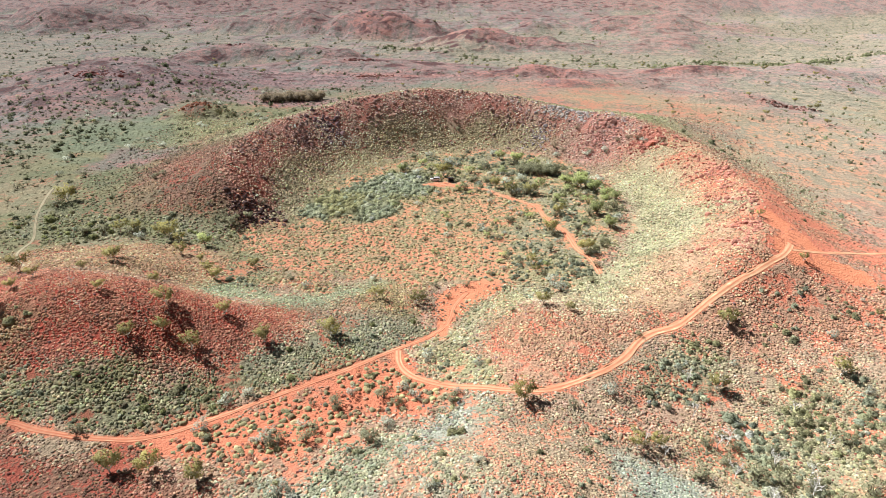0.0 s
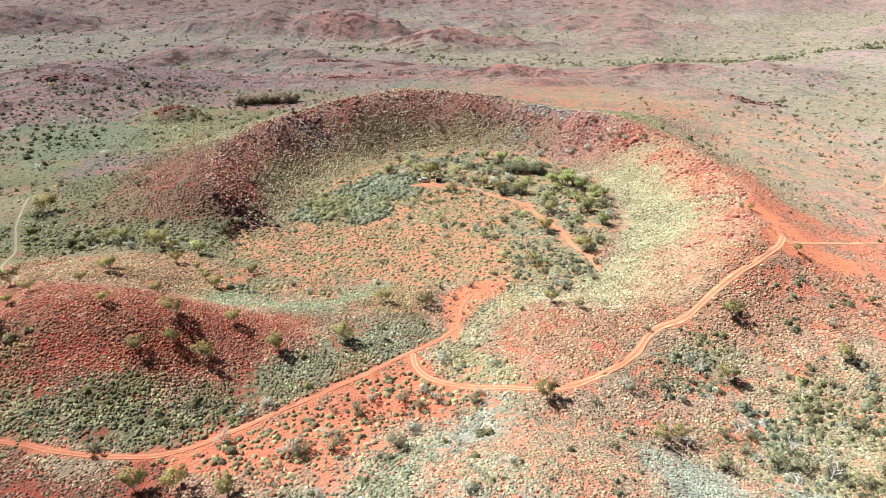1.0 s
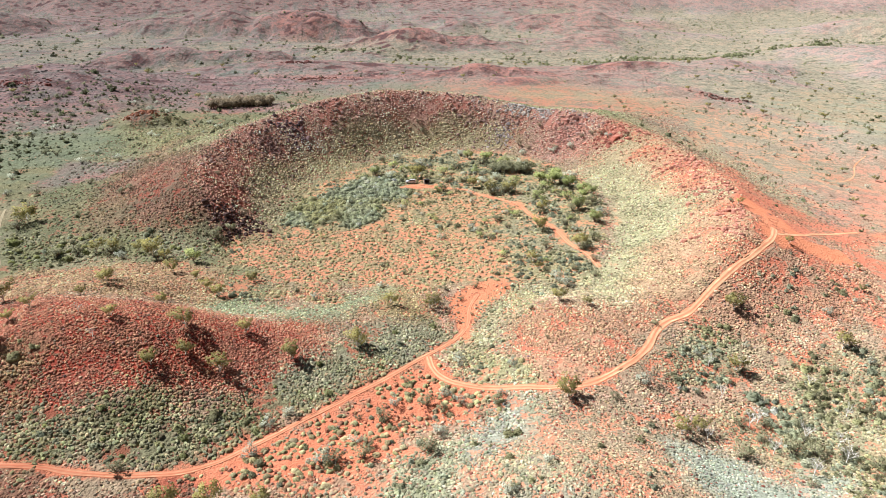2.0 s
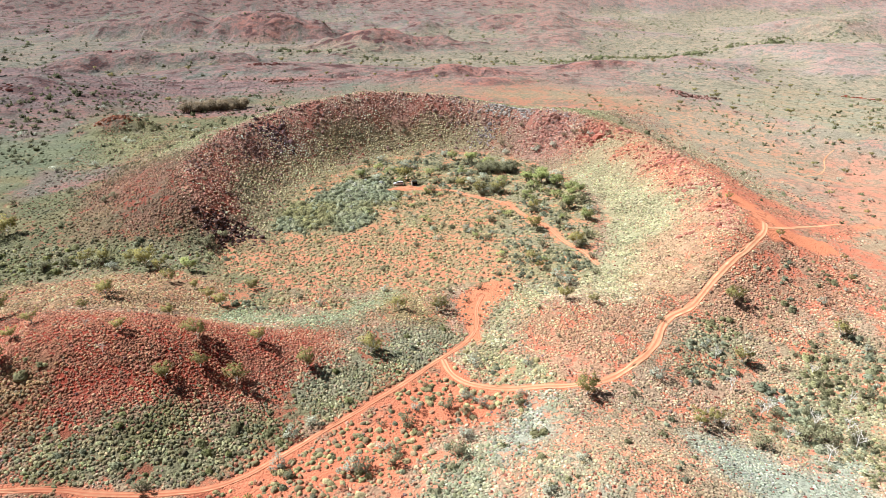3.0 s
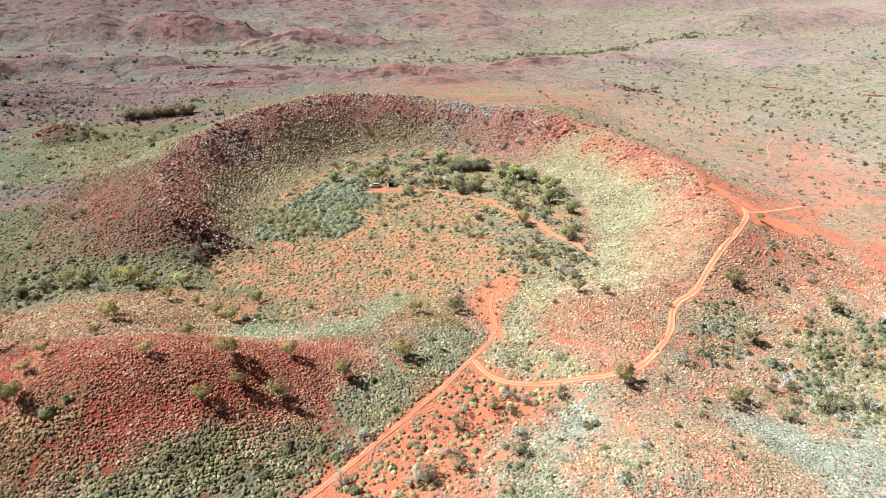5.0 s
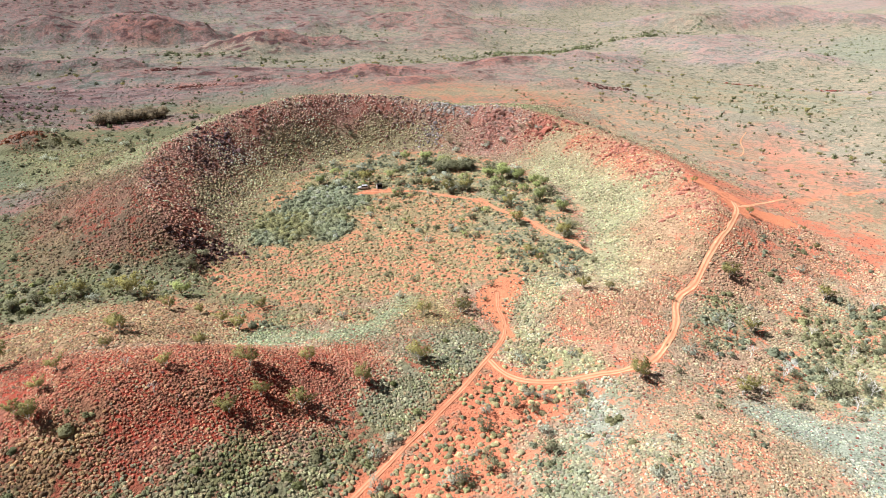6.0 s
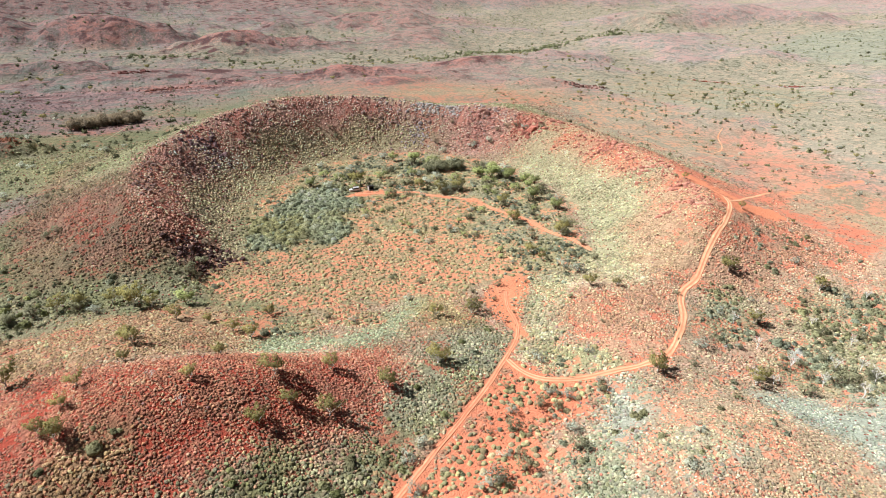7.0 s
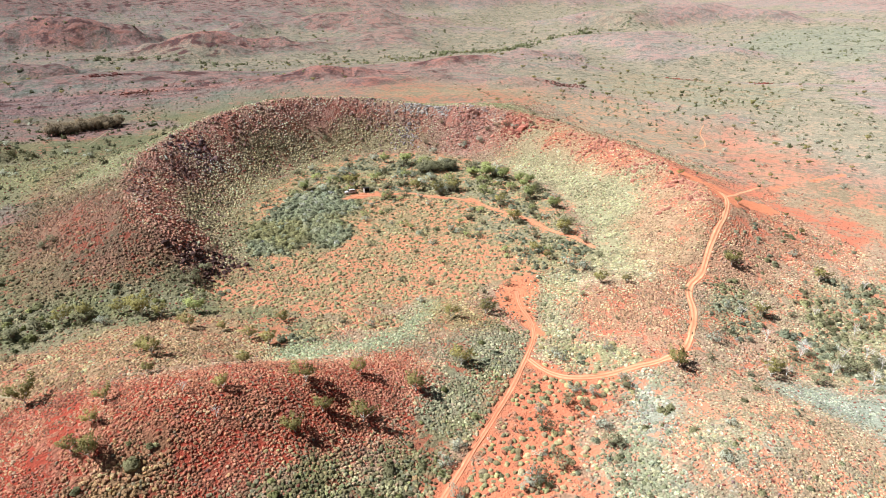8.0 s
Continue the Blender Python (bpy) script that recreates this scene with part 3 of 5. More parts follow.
def covers(x, y):
    """What kind of ground lies where: the strength of each kind, and the mean of their colours and numbers."""
    x, y = np.asarray(x, float).ravel(), np.asarray(y, float).ravel()
    r, a, crest, foot, lift = ring(x, y)
    patch, wide_patch = fbm(x, y, 26, 4, 50), fbm(x, y, 150, 4, 52)
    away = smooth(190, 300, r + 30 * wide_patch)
    upper = smooth(0.30, 0.75, (r - foot) / (crest - foot) + 0.22 * patch)
    wall = smooth(foot - 5, foot + 4, r + 2 * patch) * (1 - smooth(crest - 2, crest + 3, r))
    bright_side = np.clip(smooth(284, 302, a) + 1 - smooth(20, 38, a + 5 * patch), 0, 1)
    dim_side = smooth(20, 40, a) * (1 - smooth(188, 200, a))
    face = np.exp(-((a - 47) / 15) ** 4)
    right = np.clip(smooth(290, 312, a) + 1 - smooth(72, 92, a), 0, 1)
    rim_red = np.exp(-((r - crest + 6) / 13) ** 2) * np.clip(smooth(305, 322, a) + 1 - smooth(28, 42, a), 0, 1)
    strip = smooth(crest - 1, crest + 3, r) * (1 - smooth(crest + 16, crest + 38, r + 6 * patch)) * (1 - smooth(150, 168, a)) * np.clip(smooth(20, 40, a), 0, 1)
    flank = smooth(crest - 6, crest, r) * (1 - smooth(crest + 22, crest + 46, r + 8 * patch)) * smooth(128, 150, a) * (1 - smooth(186, 197, a))
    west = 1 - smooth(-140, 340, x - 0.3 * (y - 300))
    north = y - np.interp(x, CREEK_X, CREEK_Y) - 14 * vnoise(x, y, 45, 58)
    along = smooth(-140, -40, x) * (1 - smooth(850, 1000, x))
    creek_line, meadow = np.exp(-(north / 15) ** 2) * along, np.exp(-((north - 45) / 60) ** 2) * along
    redcap = np.clip(sum(1.5 * blob(x, y, hx, hy, wx, wy) for hx, hy, wx, wy in RED_HILLS) * (1 + 0.6 * vnoise(x, y, 30, 59) + 0.5 * vnoise(x, y, 9, 60)), 0, 1)
    level = FAR + (9 - FAR) * np.exp(-(np.clip(r - 130, 0, None) / 330.0) ** 2)
    lowland = np.clip(0.5 - (land(x, y) - level) * 0.06 + 0.5 * patch + 0.7 * wide_patch, 0, 1)
    floor = 1 - smooth(foot - 8, foot, r)
    front_land = (1 - smooth(168, 186, y + 6 * patch)) * (1 - smooth(118, 150, np.abs(x - 5)))
    area = {k: within(x, y, p) for k, p in AREA.items() if k not in ("far_sage", "tan_hill", "mauve_slope", "sage", "salmon", "sage_side", "sage_west", "yellow_west", "clearing")}
    for k in ("far_sage", "tan_hill", "mauve_slope", "sage", "salmon", "sage_side", "sage_west", "yellow_west"):
        area[k] = within(x, y, AREA[k], 12.0, 14.0)
    area["clearing"] = within(x, y, AREA["clearing"], 0.7, 1.3)
    rose = right * smooth(-0.15, 0.25, fbm(x, y, 55, 4, 66))
    swale = np.clip(area["swale_top"] + area["swale_low"] + 0.8 * area["swale_side"], 0, 1)
    layers = [("plain_right", right), ("lime", 0.45 * right * smooth(0.05, 0.35, fbm(x, y, 48, 4, 68))), ("sage", 0.4 * right * smooth(0.1, 0.4, fbm(x, y, 42, 4, 69))),
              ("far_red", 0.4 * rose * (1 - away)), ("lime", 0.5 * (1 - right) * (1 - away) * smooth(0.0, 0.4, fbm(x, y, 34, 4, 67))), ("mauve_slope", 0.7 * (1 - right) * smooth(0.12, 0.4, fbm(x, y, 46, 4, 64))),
              # far ground, with the haze held in its base colours
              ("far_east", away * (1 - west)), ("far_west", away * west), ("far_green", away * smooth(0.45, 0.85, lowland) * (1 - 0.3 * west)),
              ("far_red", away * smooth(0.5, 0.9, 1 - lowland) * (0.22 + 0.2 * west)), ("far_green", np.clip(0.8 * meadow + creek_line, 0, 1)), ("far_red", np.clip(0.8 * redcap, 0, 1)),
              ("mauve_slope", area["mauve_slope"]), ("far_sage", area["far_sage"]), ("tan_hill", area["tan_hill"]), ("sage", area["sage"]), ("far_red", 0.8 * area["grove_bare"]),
              ("salmon", 0.65 * area["salmon"]), ("sage", 0.85 * area["sage_side"]), ("sage_west", 0.8 * area["sage_west"]), ("yellow_west", 0.8 * area["yellow_west"]), ("tan", front_land), ("flank", flank), ("strip", strip), ("lime", 0.75 * area["lime"]), ("creek", area["creek"]),
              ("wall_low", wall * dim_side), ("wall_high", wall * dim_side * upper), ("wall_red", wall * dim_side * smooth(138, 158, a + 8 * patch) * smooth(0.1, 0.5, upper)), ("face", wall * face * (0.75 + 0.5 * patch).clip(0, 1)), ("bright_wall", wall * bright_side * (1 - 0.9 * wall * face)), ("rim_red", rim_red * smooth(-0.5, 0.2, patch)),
              ("floor", floor), ("grove_floor", floor * area["grove_floor"]), ("open_red", area["open_red"]), ("grove_floor", 0.9 * area["grove_south"]), ("silver", floor * area["silver"]),
              ("hill_back", area["hill_back"]), ("hill", area["hill"]), ("inner_hollow", area["inner_hollow"]), ("hollow", area["hollow"]), ("knob", 0.9 * area["knob"]), ("open_red", area["hollow_red"]), ("slope", area["slope"]), ("slope_west", area["slope"] * (1 - smooth(-62, -36, x + 4 * patch))),
              ("outer_red", area["outer_red"]), ("gap", 0.7 * area["east_shoulder"]), ("red_dust", 0.85 * area["junction_dust"]), ("gap", area["gap"]), ("gap_green", area["gap_green"]), ("swale", swale), ("pale", area["pale"]), ("front", area["front"]), ("corner", area["corner"]),
              ("pale", 0.7 * area["front"] * smooth(0.2, 0.5, fbm(x, y, 15, 3, 73))), ("slope_west", 0.6 * area["hill"] * smooth(0.05, 0.35, vnoise(x, y, 11, 74)) * (1 - smooth(124, 134, y))), ("flat", area["flat"]), ("near_left", area["near_left"])]
    red_gap, gap = off_track(x, y, True), off_track(x, y)
    layers.append(("dust", np.maximum(1 - smooth(0.3, 1.3, red_gap), area["clearing"])))
    weight = {k: np.zeros(len(x)) for k in KINDS}
    weight["plain_left"] += 1.0
    for k, w in layers:
        w = np.clip(w, 0, 1)
        for other in weight.values():
            other *= 1 - w
        weight[k] += w
    mean = sum(w[:, None] * KIND_ROWS[k][None, :] for k, w in weight.items())
    second = smooth(-0.35, 0.35, 0.7 * vnoise(x, y, 13, 75) + 0.5 * vnoise(x, y, 4.5, 76))[:, None]
    c = dict(weight)
    c.update(soil=mean[:, 0:3], cover=mean[:, 3:6] * (1 - second) + mean[:, 6:9] * second, share=mean[:, 9] - 0.12 * weight["hill"], dense=mean[:, 10] * smooth(-0.2, 0.9, gap - 0.6), size=mean[:, 11], squat=mean[:, 12],
             r=r, patch=patch, away=away, right_side=right, lowland=lowland, in_wall=wall, dim=dim_side, upper=upper, in_floor=floor, creek_line=creek_line, gap=gap,
             crag=np.clip(smooth(200, 340, r) * (0.25 + 0.75 * smooth(0.45, 0.85, 1 - lowland)) * (0.35 + 0.65 * west) + 0.5 * redcap * away, 0, 1),
             shrubby=np.clip(smooth(230, 420, r) * (0.4 + 0.45 * lowland) + creek_line, 0, 1))
    return c


def sheet(name, verts, faces, mat, floats=(), colours=(), smooth_faces=True, normals=None):
    """A mesh object from arrays of places and faces of one size, with attributes on its points."""
    me = bpy.data.meshes.new(name)
    n, k = faces.shape
    me.vertices.add(len(verts))
    me.vertices.foreach_set("co", np.ascontiguousarray(verts, dtype=np.float32).ravel())
    me.loops.add(n * k)
    me.loops.foreach_set("vertex_index", np.ascontiguousarray(faces, dtype=np.int32).ravel())
    me.polygons.add(n)
    me.polygons.foreach_set("loop_start", np.arange(0, n * k, k, dtype=np.int32))
    me.polygons.foreach_set("use_smooth", np.full(n, smooth_faces))
    me.update(calc_edges=True)
    for key, values in floats:
        at = me.attributes.new(key, "FLOAT", "POINT")
        at.data.foreach_set("value", np.ascontiguousarray(values, dtype=np.float32).ravel())
    for key, values in colours:
        if values.shape[1] == 3:
            values = np.c_[values, np.ones(len(values))]
        at = me.attributes.new(key, "FLOAT_COLOR", "POINT")
        at.data.foreach_set("color", np.ascontiguousarray(values, dtype=np.float32).ravel())
    if normals is not None:
        me.normals_split_custom_set_from_vertices(normals.tolist())
    me.materials.append(mat)
    return new(name, me)


def grid_faces(nx, ny):
    q = np.arange(nx * ny).reshape(ny, nx)
    return np.stack([q[:-1, :-1], q[:-1, 1:], q[1:, 1:], q[1:, :-1]], -1).reshape(-1, 4)


def build_ground():
    xx, yy = np.meshgrid(GX, GY)
    c = covers(xx.ravel(), yy.ravel())
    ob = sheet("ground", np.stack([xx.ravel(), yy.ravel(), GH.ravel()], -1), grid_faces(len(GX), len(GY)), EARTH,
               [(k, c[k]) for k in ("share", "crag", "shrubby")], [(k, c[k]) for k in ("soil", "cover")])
    tagged(ob, "red stony outback ground with a broad crater and far hills", "ground", kind="structure")


def build_track(name, width, label, mat=TRACK):
    line = LINES[name]
    way = np.gradient(line, axis=0)
    way /= np.linalg.norm(way, axis=1)[:, None] + 1e-9
    side = np.stack([-way[:, 1], way[:, 0]], -1)
    across = np.array([-1.0, -0.86, -0.66, -0.5, -0.34, 0.0, 0.34, 0.5, 0.66, 0.86, 1.0])
    lift = np.array([-0.12, 0.07, 0.045, 0.03, 0.045, 0.10, 0.045, 0.03, 0.045, 0.07, -0.12])
    rut = np.array([0.0, 0.05, 0.8, 1.0, 0.8, 0.0, 0.8, 1.0, 0.8, 0.05, 0.0])
    n, k = len(line), len(across)
    s = np.arange(n)
    half = width / 2 * (1 + 0.25 * vnoise(s, s * 0 + 3, 6, 61))
    wob = across[None, :] + 0.16 * vnoise(s[:, None] + 0 * across[None, :], 40 * across[None, :] + 0 * s[:, None], 3, 60)
    px, py = line[:, 0, None] + side[:, 0, None] * wob * half[:, None], line[:, 1, None] + side[:, 1, None] * wob * half[:, None]
    pz = land(px, py) + lift[None, :] + 0.02
    wear = np.clip(rut[None, :] * (0.75 + 0.5 * vnoise(s[:, None] + 0 * across[None, :], s[:, None] * 0 + 5.0, 9, 62)), 0, 1)
    ob = sheet("track", np.stack([px, py, pz], -1).reshape(-1, 3), grid_faces(k, n)[:, ::-1], mat, [("rut", wear)])
    tagged(ob, label, "track", kind="structure")


build_ground()
build_track("through", 1.3, "orange dirt vehicle track with two pale ruts leading into the crater")
build_track("rim", 2.1, "pale rutted dirt track climbing to the crater rim", RIM_TRACK)
build_track("floor", 2.0, "narrow orange dirt trail winding across the crater floor")
build_track("junction", 1.3, "faint dirt track leaving the rim junction", RIM_TRACK)
build_track("plain", 0.85, "pale dirt track across the scrubby plain", PALE_TRACK)
build_track("far", 0.8, "faint winding dirt track on the outer plain", RIM_TRACK)
build_track("valley", 0.6, "pale dirt track crossing the valley beside the grove", PALE_TRACK)


# ---- hummocks of spinifex, stones and low scrub ----
rng = np.random.default_rng(7)


def dome(sides, rings, spiky, squash):
    """A ragged low dome of one unit's radius: its places and three-sided faces."""
    pts = []
    for k in range(rings):
        lat = k / rings * 0.5 * math.pi
        for s in range(sides):
            ang = 2 * math.pi * (s + 0.5 * k + rng.uniform(-0.25, 0.25)) / sides
            rad = math.cos(lat) * (1 + rng.uniform(-spiky, spiky))
            pts.append((rad * math.cos(ang), rad * math.sin(ang), squash * (math.sin(lat) + (0.06 if k else -0.12) + rng.uniform(-spiky, spiky) * 0.5 * (k > 0))))
    pts.append((rng.uniform(-0.15, 0.15), rng.uniform(-0.15, 0.15), squash * (1 + rng.uniform(-spiky, spiky) * 0.6)))
    tris = []
    for k in range(rings - 1):
        for s in range(sides):
            a, b = k * sides + s, k * sides + (s + 1) % sides
            c, d = a + sides, b + sides
            tris += [(a, b, c), (b, d, c)]
    top = len(pts) - 1
    for s in range(sides):
        a, b = (rings - 1) * sides + s, (rings - 1) * sides + (s + 1) % sides
        tris.append((a, b, top))
    return np.array(pts), np.array(tris)


def scatter(name, kinds, x, y, size, tall, tint, mat, label, category, sink=0.05, smooth_faces=False, airy=False, uneven=0.2, upward=0.0):
    """One mesh of many small plants or stones, each a turned and sized copy of one of a few forms."""
    n = len(x)
    z, turn, pick = land(x, y), rng.uniform(0, 2 * math.pi, n), rng.integers(0, len(kinds), n)
    vs, fs, cs, ns, base = [], [], [], [], 0
    for k, (pts, tris) in enumerate(kinds):
        m = np.nonzero(pick == k)[0]
        if not len(m):
            continue
        c, s = np.cos(turn[m])[:, None], np.sin(turn[m])[:, None]
        long = size[m][:, None] * rng.uniform(1.0, 1.0 + uneven, (len(m), 1))
        px = pts[None, :, 0] * c * long - pts[None, :, 1] * s * size[m][:, None] + x[m][:, None]
        py = pts[None, :, 0] * s * long + pts[None, :, 1] * c * size[m][:, None] + y[m][:, None]
        pz = pts[None, :, 2] * tall[m][:, None] + z[m][:, None] - sink * size[m][:, None]
        vs.append(np.stack([px, py, pz], -1).reshape(-1, 3))
        fs.append((tris[None] + (base + np.arange(len(m)) * len(pts))[:, None, None]).reshape(-1, 3))
        cs.append(np.repeat(np.c_[tint[m], np.ones(len(m))], len(pts), axis=0))
        if airy:
            out = np.stack([px - x[m][:, None], py - y[m][:, None], (pz - z[m][:, None]) * 1.1 + (0.15 + upward) * size[m][:, None]], -1).reshape(-1, 3)
            out /= np.linalg.norm(out, axis=1)[:, None] + 1e-6
            out += rng.normal(0, 0.28, out.shape)
            ns.append(out / (np.linalg.norm(out, axis=1)[:, None] + 1e-6))
        base += len(m) * len(pts)
    ob = sheet(name, np.concatenate(vs), np.concatenate(fs), mat, colours=[("tint", np.concatenate(cs))], smooth_faces=smooth_faces or airy, normals=np.concatenate(ns) if airy else None)
    tagged(ob, label, category, kind="stuff")


def spots(x0, x1, y0, y1, gap):
    """Places on a shaken grid."""
    gx, gy = np.meshgrid(np.arange(x0, x1, gap), np.arange(y0, y1, gap))
    n = gx.size
    return gx.ravel() + rng.uniform(-0.55, 0.55, n) * gap, gy.ravel() + rng.uniform(-0.55, 0.55, n) * gap


def blend(*pairs):
    """A mean of colours by weights."""
    total = sum(w for w, _ in pairs) + 1e-6
    return sum((w / total)[:, None] * np.array(c)[None, :] for w, c in pairs)


TUFTS = [dome(5, 2, 0.38, 0.8) for _ in range(14)]
STONES = [dome(5, 2, 0.35, 0.7) for _ in range(8)]
SCRUBS = [dome(7, 2, 0.4, 0.9) for _ in range(10)]


def hummocks():
    x, y = spots(-150, 130, 62, 172, 0.6)
    x2, y2 = spots(-150, 150, 172, 366, 0.8)
    x3, y3 = spots(-135, -28, 108, 160, 0.72)
    only_hill = within(x3, y3, AREA["hill"]) > 0.3
    x, y = np.r_[x, x2, x3[only_hill]], np.r_[y, y2, y3[only_hill]]
    c = covers(x + rng.normal(0, 2.4, len(x)), y + rng.normal(0, 2.4, len(x)))
    c["gap"] = off_track(x, y)
    bare = smooth(0.22, 0.5, 0.6 * vnoise(x, y, 8, 70) + 0.55 * vnoise(x, y, 3.2, 71) - 0.8 * (c["share"] + 0.25 * c["hill"] - 0.6))
    keep = (rng.random(len(x)) < c["dense"] * (1 - 0.85 * bare)) & (c["gap"] > 1.25)
    x, y = x[keep], y[keep]
    c = {k: v[keep] for k, v in c.items()}
    n = len(x)
    size = 0.84 * c["size"] * np.exp(np.clip(rng.normal(0, 0.22, n), -0.5, 0.5))
    tint = c["cover"] * 1.06 * np.exp(np.clip(rng.normal(0, 0.28, (n, 1)), -0.6, 0.5)) * np.exp(rng.normal(0, 0.045, (n, 3))) * (1 + 0.22 * c["patch"][:, None])
    tint = tint * np.exp(0.24 * vnoise(x, y, 2.4, 92) + 0.2 * vnoise(x, y, 5.5, 93))[:, None]
    size = size * np.exp(0.14 * vnoise(x, y, 3.0, 94))
    odd = (rng.random((n, 1)) < 0.07 + 0.06 * c["slope"][:, None] + 0.06 * c["pale"][:, None]) * (1 - 0.7 * c["in_wall"][:, None])
    tint = tint * (1 - 0.6 * odd) + 0.6 * odd * np.array([(0.30, 0.32, 0.215)])
    scatter("spinifex_hummocks", TUFTS, x, y, size, size * rng.uniform(1.35, 2.0, n) * c["squat"], np.clip(tint, 0.02, 0.75), TUFT, "dense straw, olive and grey spinifex hummocks on red soil", "grass", airy=True, uneven=0.5, upward=0.45)


def floor_hummocks():
    x, y = spots(-75, 85, 150, 320, 1.5)
    x2, y2 = spots(-95, 22, 80, 150, 1.5)
    x, y = np.r_[x, x2], np.r_[y, y2]
    c = covers(x, y)
    want = 0.85 * c["open_red"] + 0.5 * c["floor"] + 0.2 * c["grove_floor"] + 0.85 * c["flat"] * smooth(-0.55, 0.1, vnoise(x, y, 9, 79)) + 0.3 * c["gap_green"]
    keep = (rng.random(len(x)) < want) & (c["gap"] > 1.5)
    x, y, n = x[keep], y[keep], int(keep.sum())
    size = (0.56 - 0.06 * (y > 145)) * np.exp(np.clip(rng.normal(0, 0.34, n), -0.6, 0.45))
    tint = np.array([seen(200, 184, 132)]) * 1.06 * np.exp(rng.normal(0, 0.2, (n, 1))) * np.exp(rng.normal(0, 0.05, (n, 3)))
    scatter("round_spinifex_hummocks", SCRUBS, x, y, size, size * rng.uniform(0.55, 0.85, n), tint, TUFT, "rounded yellow-green spinifex hummocks spaced over bare red soil", "grass", smooth_faces=True)


def outer_tufts():
    """Grass and low scrub over the plain outside the rim, thinning out with the distance."""
    x, y = spots(-300, 400, 60, 600, 2.5)
    c = covers(x, y)
    keep = (rng.random(len(x)) < (0.2 + 0.4 * c["share"]) * (1 - 0.65 * c["right_side"]) * (0.9 - 0.55 * smooth(200, 420, c["r"]))) & (c["r"] > 116) & (c["gap"] > 1.5)
    keep &= ~((x > -150) & (x < 165) & (y < 200) & (c["r"] < 150)) & ~((np.abs(x) < 150) & (y < 172))
    x, y, n = x[keep], y[keep], int(keep.sum())
    c = {k: v[keep] for k, v in c.items()}
    size = 0.5 * np.exp(np.clip(rng.normal(0, 0.32, n), -0.7, 0.7)) * (1 + 0.5 * smooth(200, 420, c["r"]))
    tint = np.clip(c["cover"] * 1.05 * np.exp(rng.normal(0, 0.16, (n, 1))), 0.02, 0.8)
    scatter("plain_grass_tufts", TUFTS, x, y, size, size * rng.uniform(0.6, 1.0, n), tint, TUFT, "straw and olive grass tufts over the stony plain", "grass", airy=True, uneven=0.6, upward=0.6)


def leaf_clump(count, width, tall, leaf, body=0.0):
    """A loose bush of single leaf triangles, one unit wide, about a ragged inner mass."""
    pts, lobes = [], [(rng.uniform(-0.5, 0.5), rng.uniform(-0.5, 0.5), rng.uniform(0.35, 0.75)) for _ in range(4)]
    for _ in range(count):
        lx, ly, lz = lobes[rng.integers(0, 4)]
        d = rng.normal(0, 1, 3)
        d *= rng.uniform(0.55, 1.0) * 0.5 / np.linalg.norm(d)
        c = np.array(((lx + d[0]) * width, (ly + d[1]) * width, max(0.02, (lz + d[2] * 0.75)) * tall))
        a, b = rng.normal(0, 1, 3), rng.normal(0, 1, 3)
        a *= leaf / np.linalg.norm(a)
        b *= leaf / np.linalg.norm(b)
        tri = [c - 0.5 * a, c + 0.5 * a, c + b]
        if np.dot(np.cross(tri[1] - tri[0], tri[2] - tri[0]), c - np.array((0, 0, 0.1))) < 0:
            tri = tri[::-1]
        pts += tri
    tris = np.arange(3 * count).reshape(-1, 3)
    if body:
        mass, skin = dome(6, 2, 0.3, 0.85)
        tris = np.r_[tris, skin + len(pts)]
        pts = np.r_[np.array(pts), mass * body]
    return np.array(pts), tris


BRUSH = [leaf_clump(46, 1.0, 1.0, 0.40, 0.75) for _ in range(10)]


def thickets():
    """The dense grey-green scrub on the crater floor, along the creek and in the swale."""
    x, y = spots(-150, 130, 74, 325, 1.5)
    c = covers(x, y)
    clumps = smooth(-0.35, 0.45, 0.6 * vnoise(x, y, 10, 81) + 0.5 * vnoise(x, y, 4, 86))
    want = 1.0 * c["silver"] + (0.42 * c["grove_floor"] + 0.14 * c["floor"] + 0.26 * c["creek"] + 0.75 * c["swale"] + 0.08 * c["slope"] + 0.22 * c["slope_west"] + 0.10 * c["pale"] + 0.12 * c["inner_hollow"] + 0.10 * c["gap_green"] + 0.07 * c["outer_red"] + 0.05 * c["flat"] + 0.05 * c["front"]) * 1.6 * clumps
    keep = (rng.random(len(x)) < want) & (c["gap"] > 2.2)
    x, y, n = x[keep], y[keep], int(keep.sum())
    c = {k: v[keep] for k, v in c.items()}
    size = np.exp(rng.normal(0, 0.3, n)) * (0.85 + 0.3 * c["silver"] + 0.15 * c["slope"] + 0.1 * c["creek"])
    cool = smooth(-0.35, 0.35, vnoise(x, y, 14, 82))
    tint = blend((0.3 + cool, seen(176, 182, 152)), (0.9 - 0.6 * cool, seen(178, 170, 112)), (0.5 * rng.random(n), seen(150, 134, 108)), (2.0 * (rng.random(n) < 0.08), seen(190, 198, 172)))
    olive = np.clip(c["slope"] + c["slope_west"] + c["creek"], 0, 1)[:, None] * (rng.random((n, 1)) < 0.55)
    tint = tint * (1 - olive) + olive * seen(156, 156, 100)[None, :]
    tint = np.clip(tint * (1.35 + 0.65 * c["silver"] + 0.5 * c["creek"] + 0.25 * c["swale"])[:, None] * np.exp(rng.normal(0, 0.22, (n, 1))), 0.02, 0.8)
    scatter("low_scrub", BRUSH, x, y, size, size * rng.uniform(0.55, 0.9, n), tint, SCRUB, "dense grey-green low scrub with dry twigs", "shrubs", airy=True, upward=0.25)


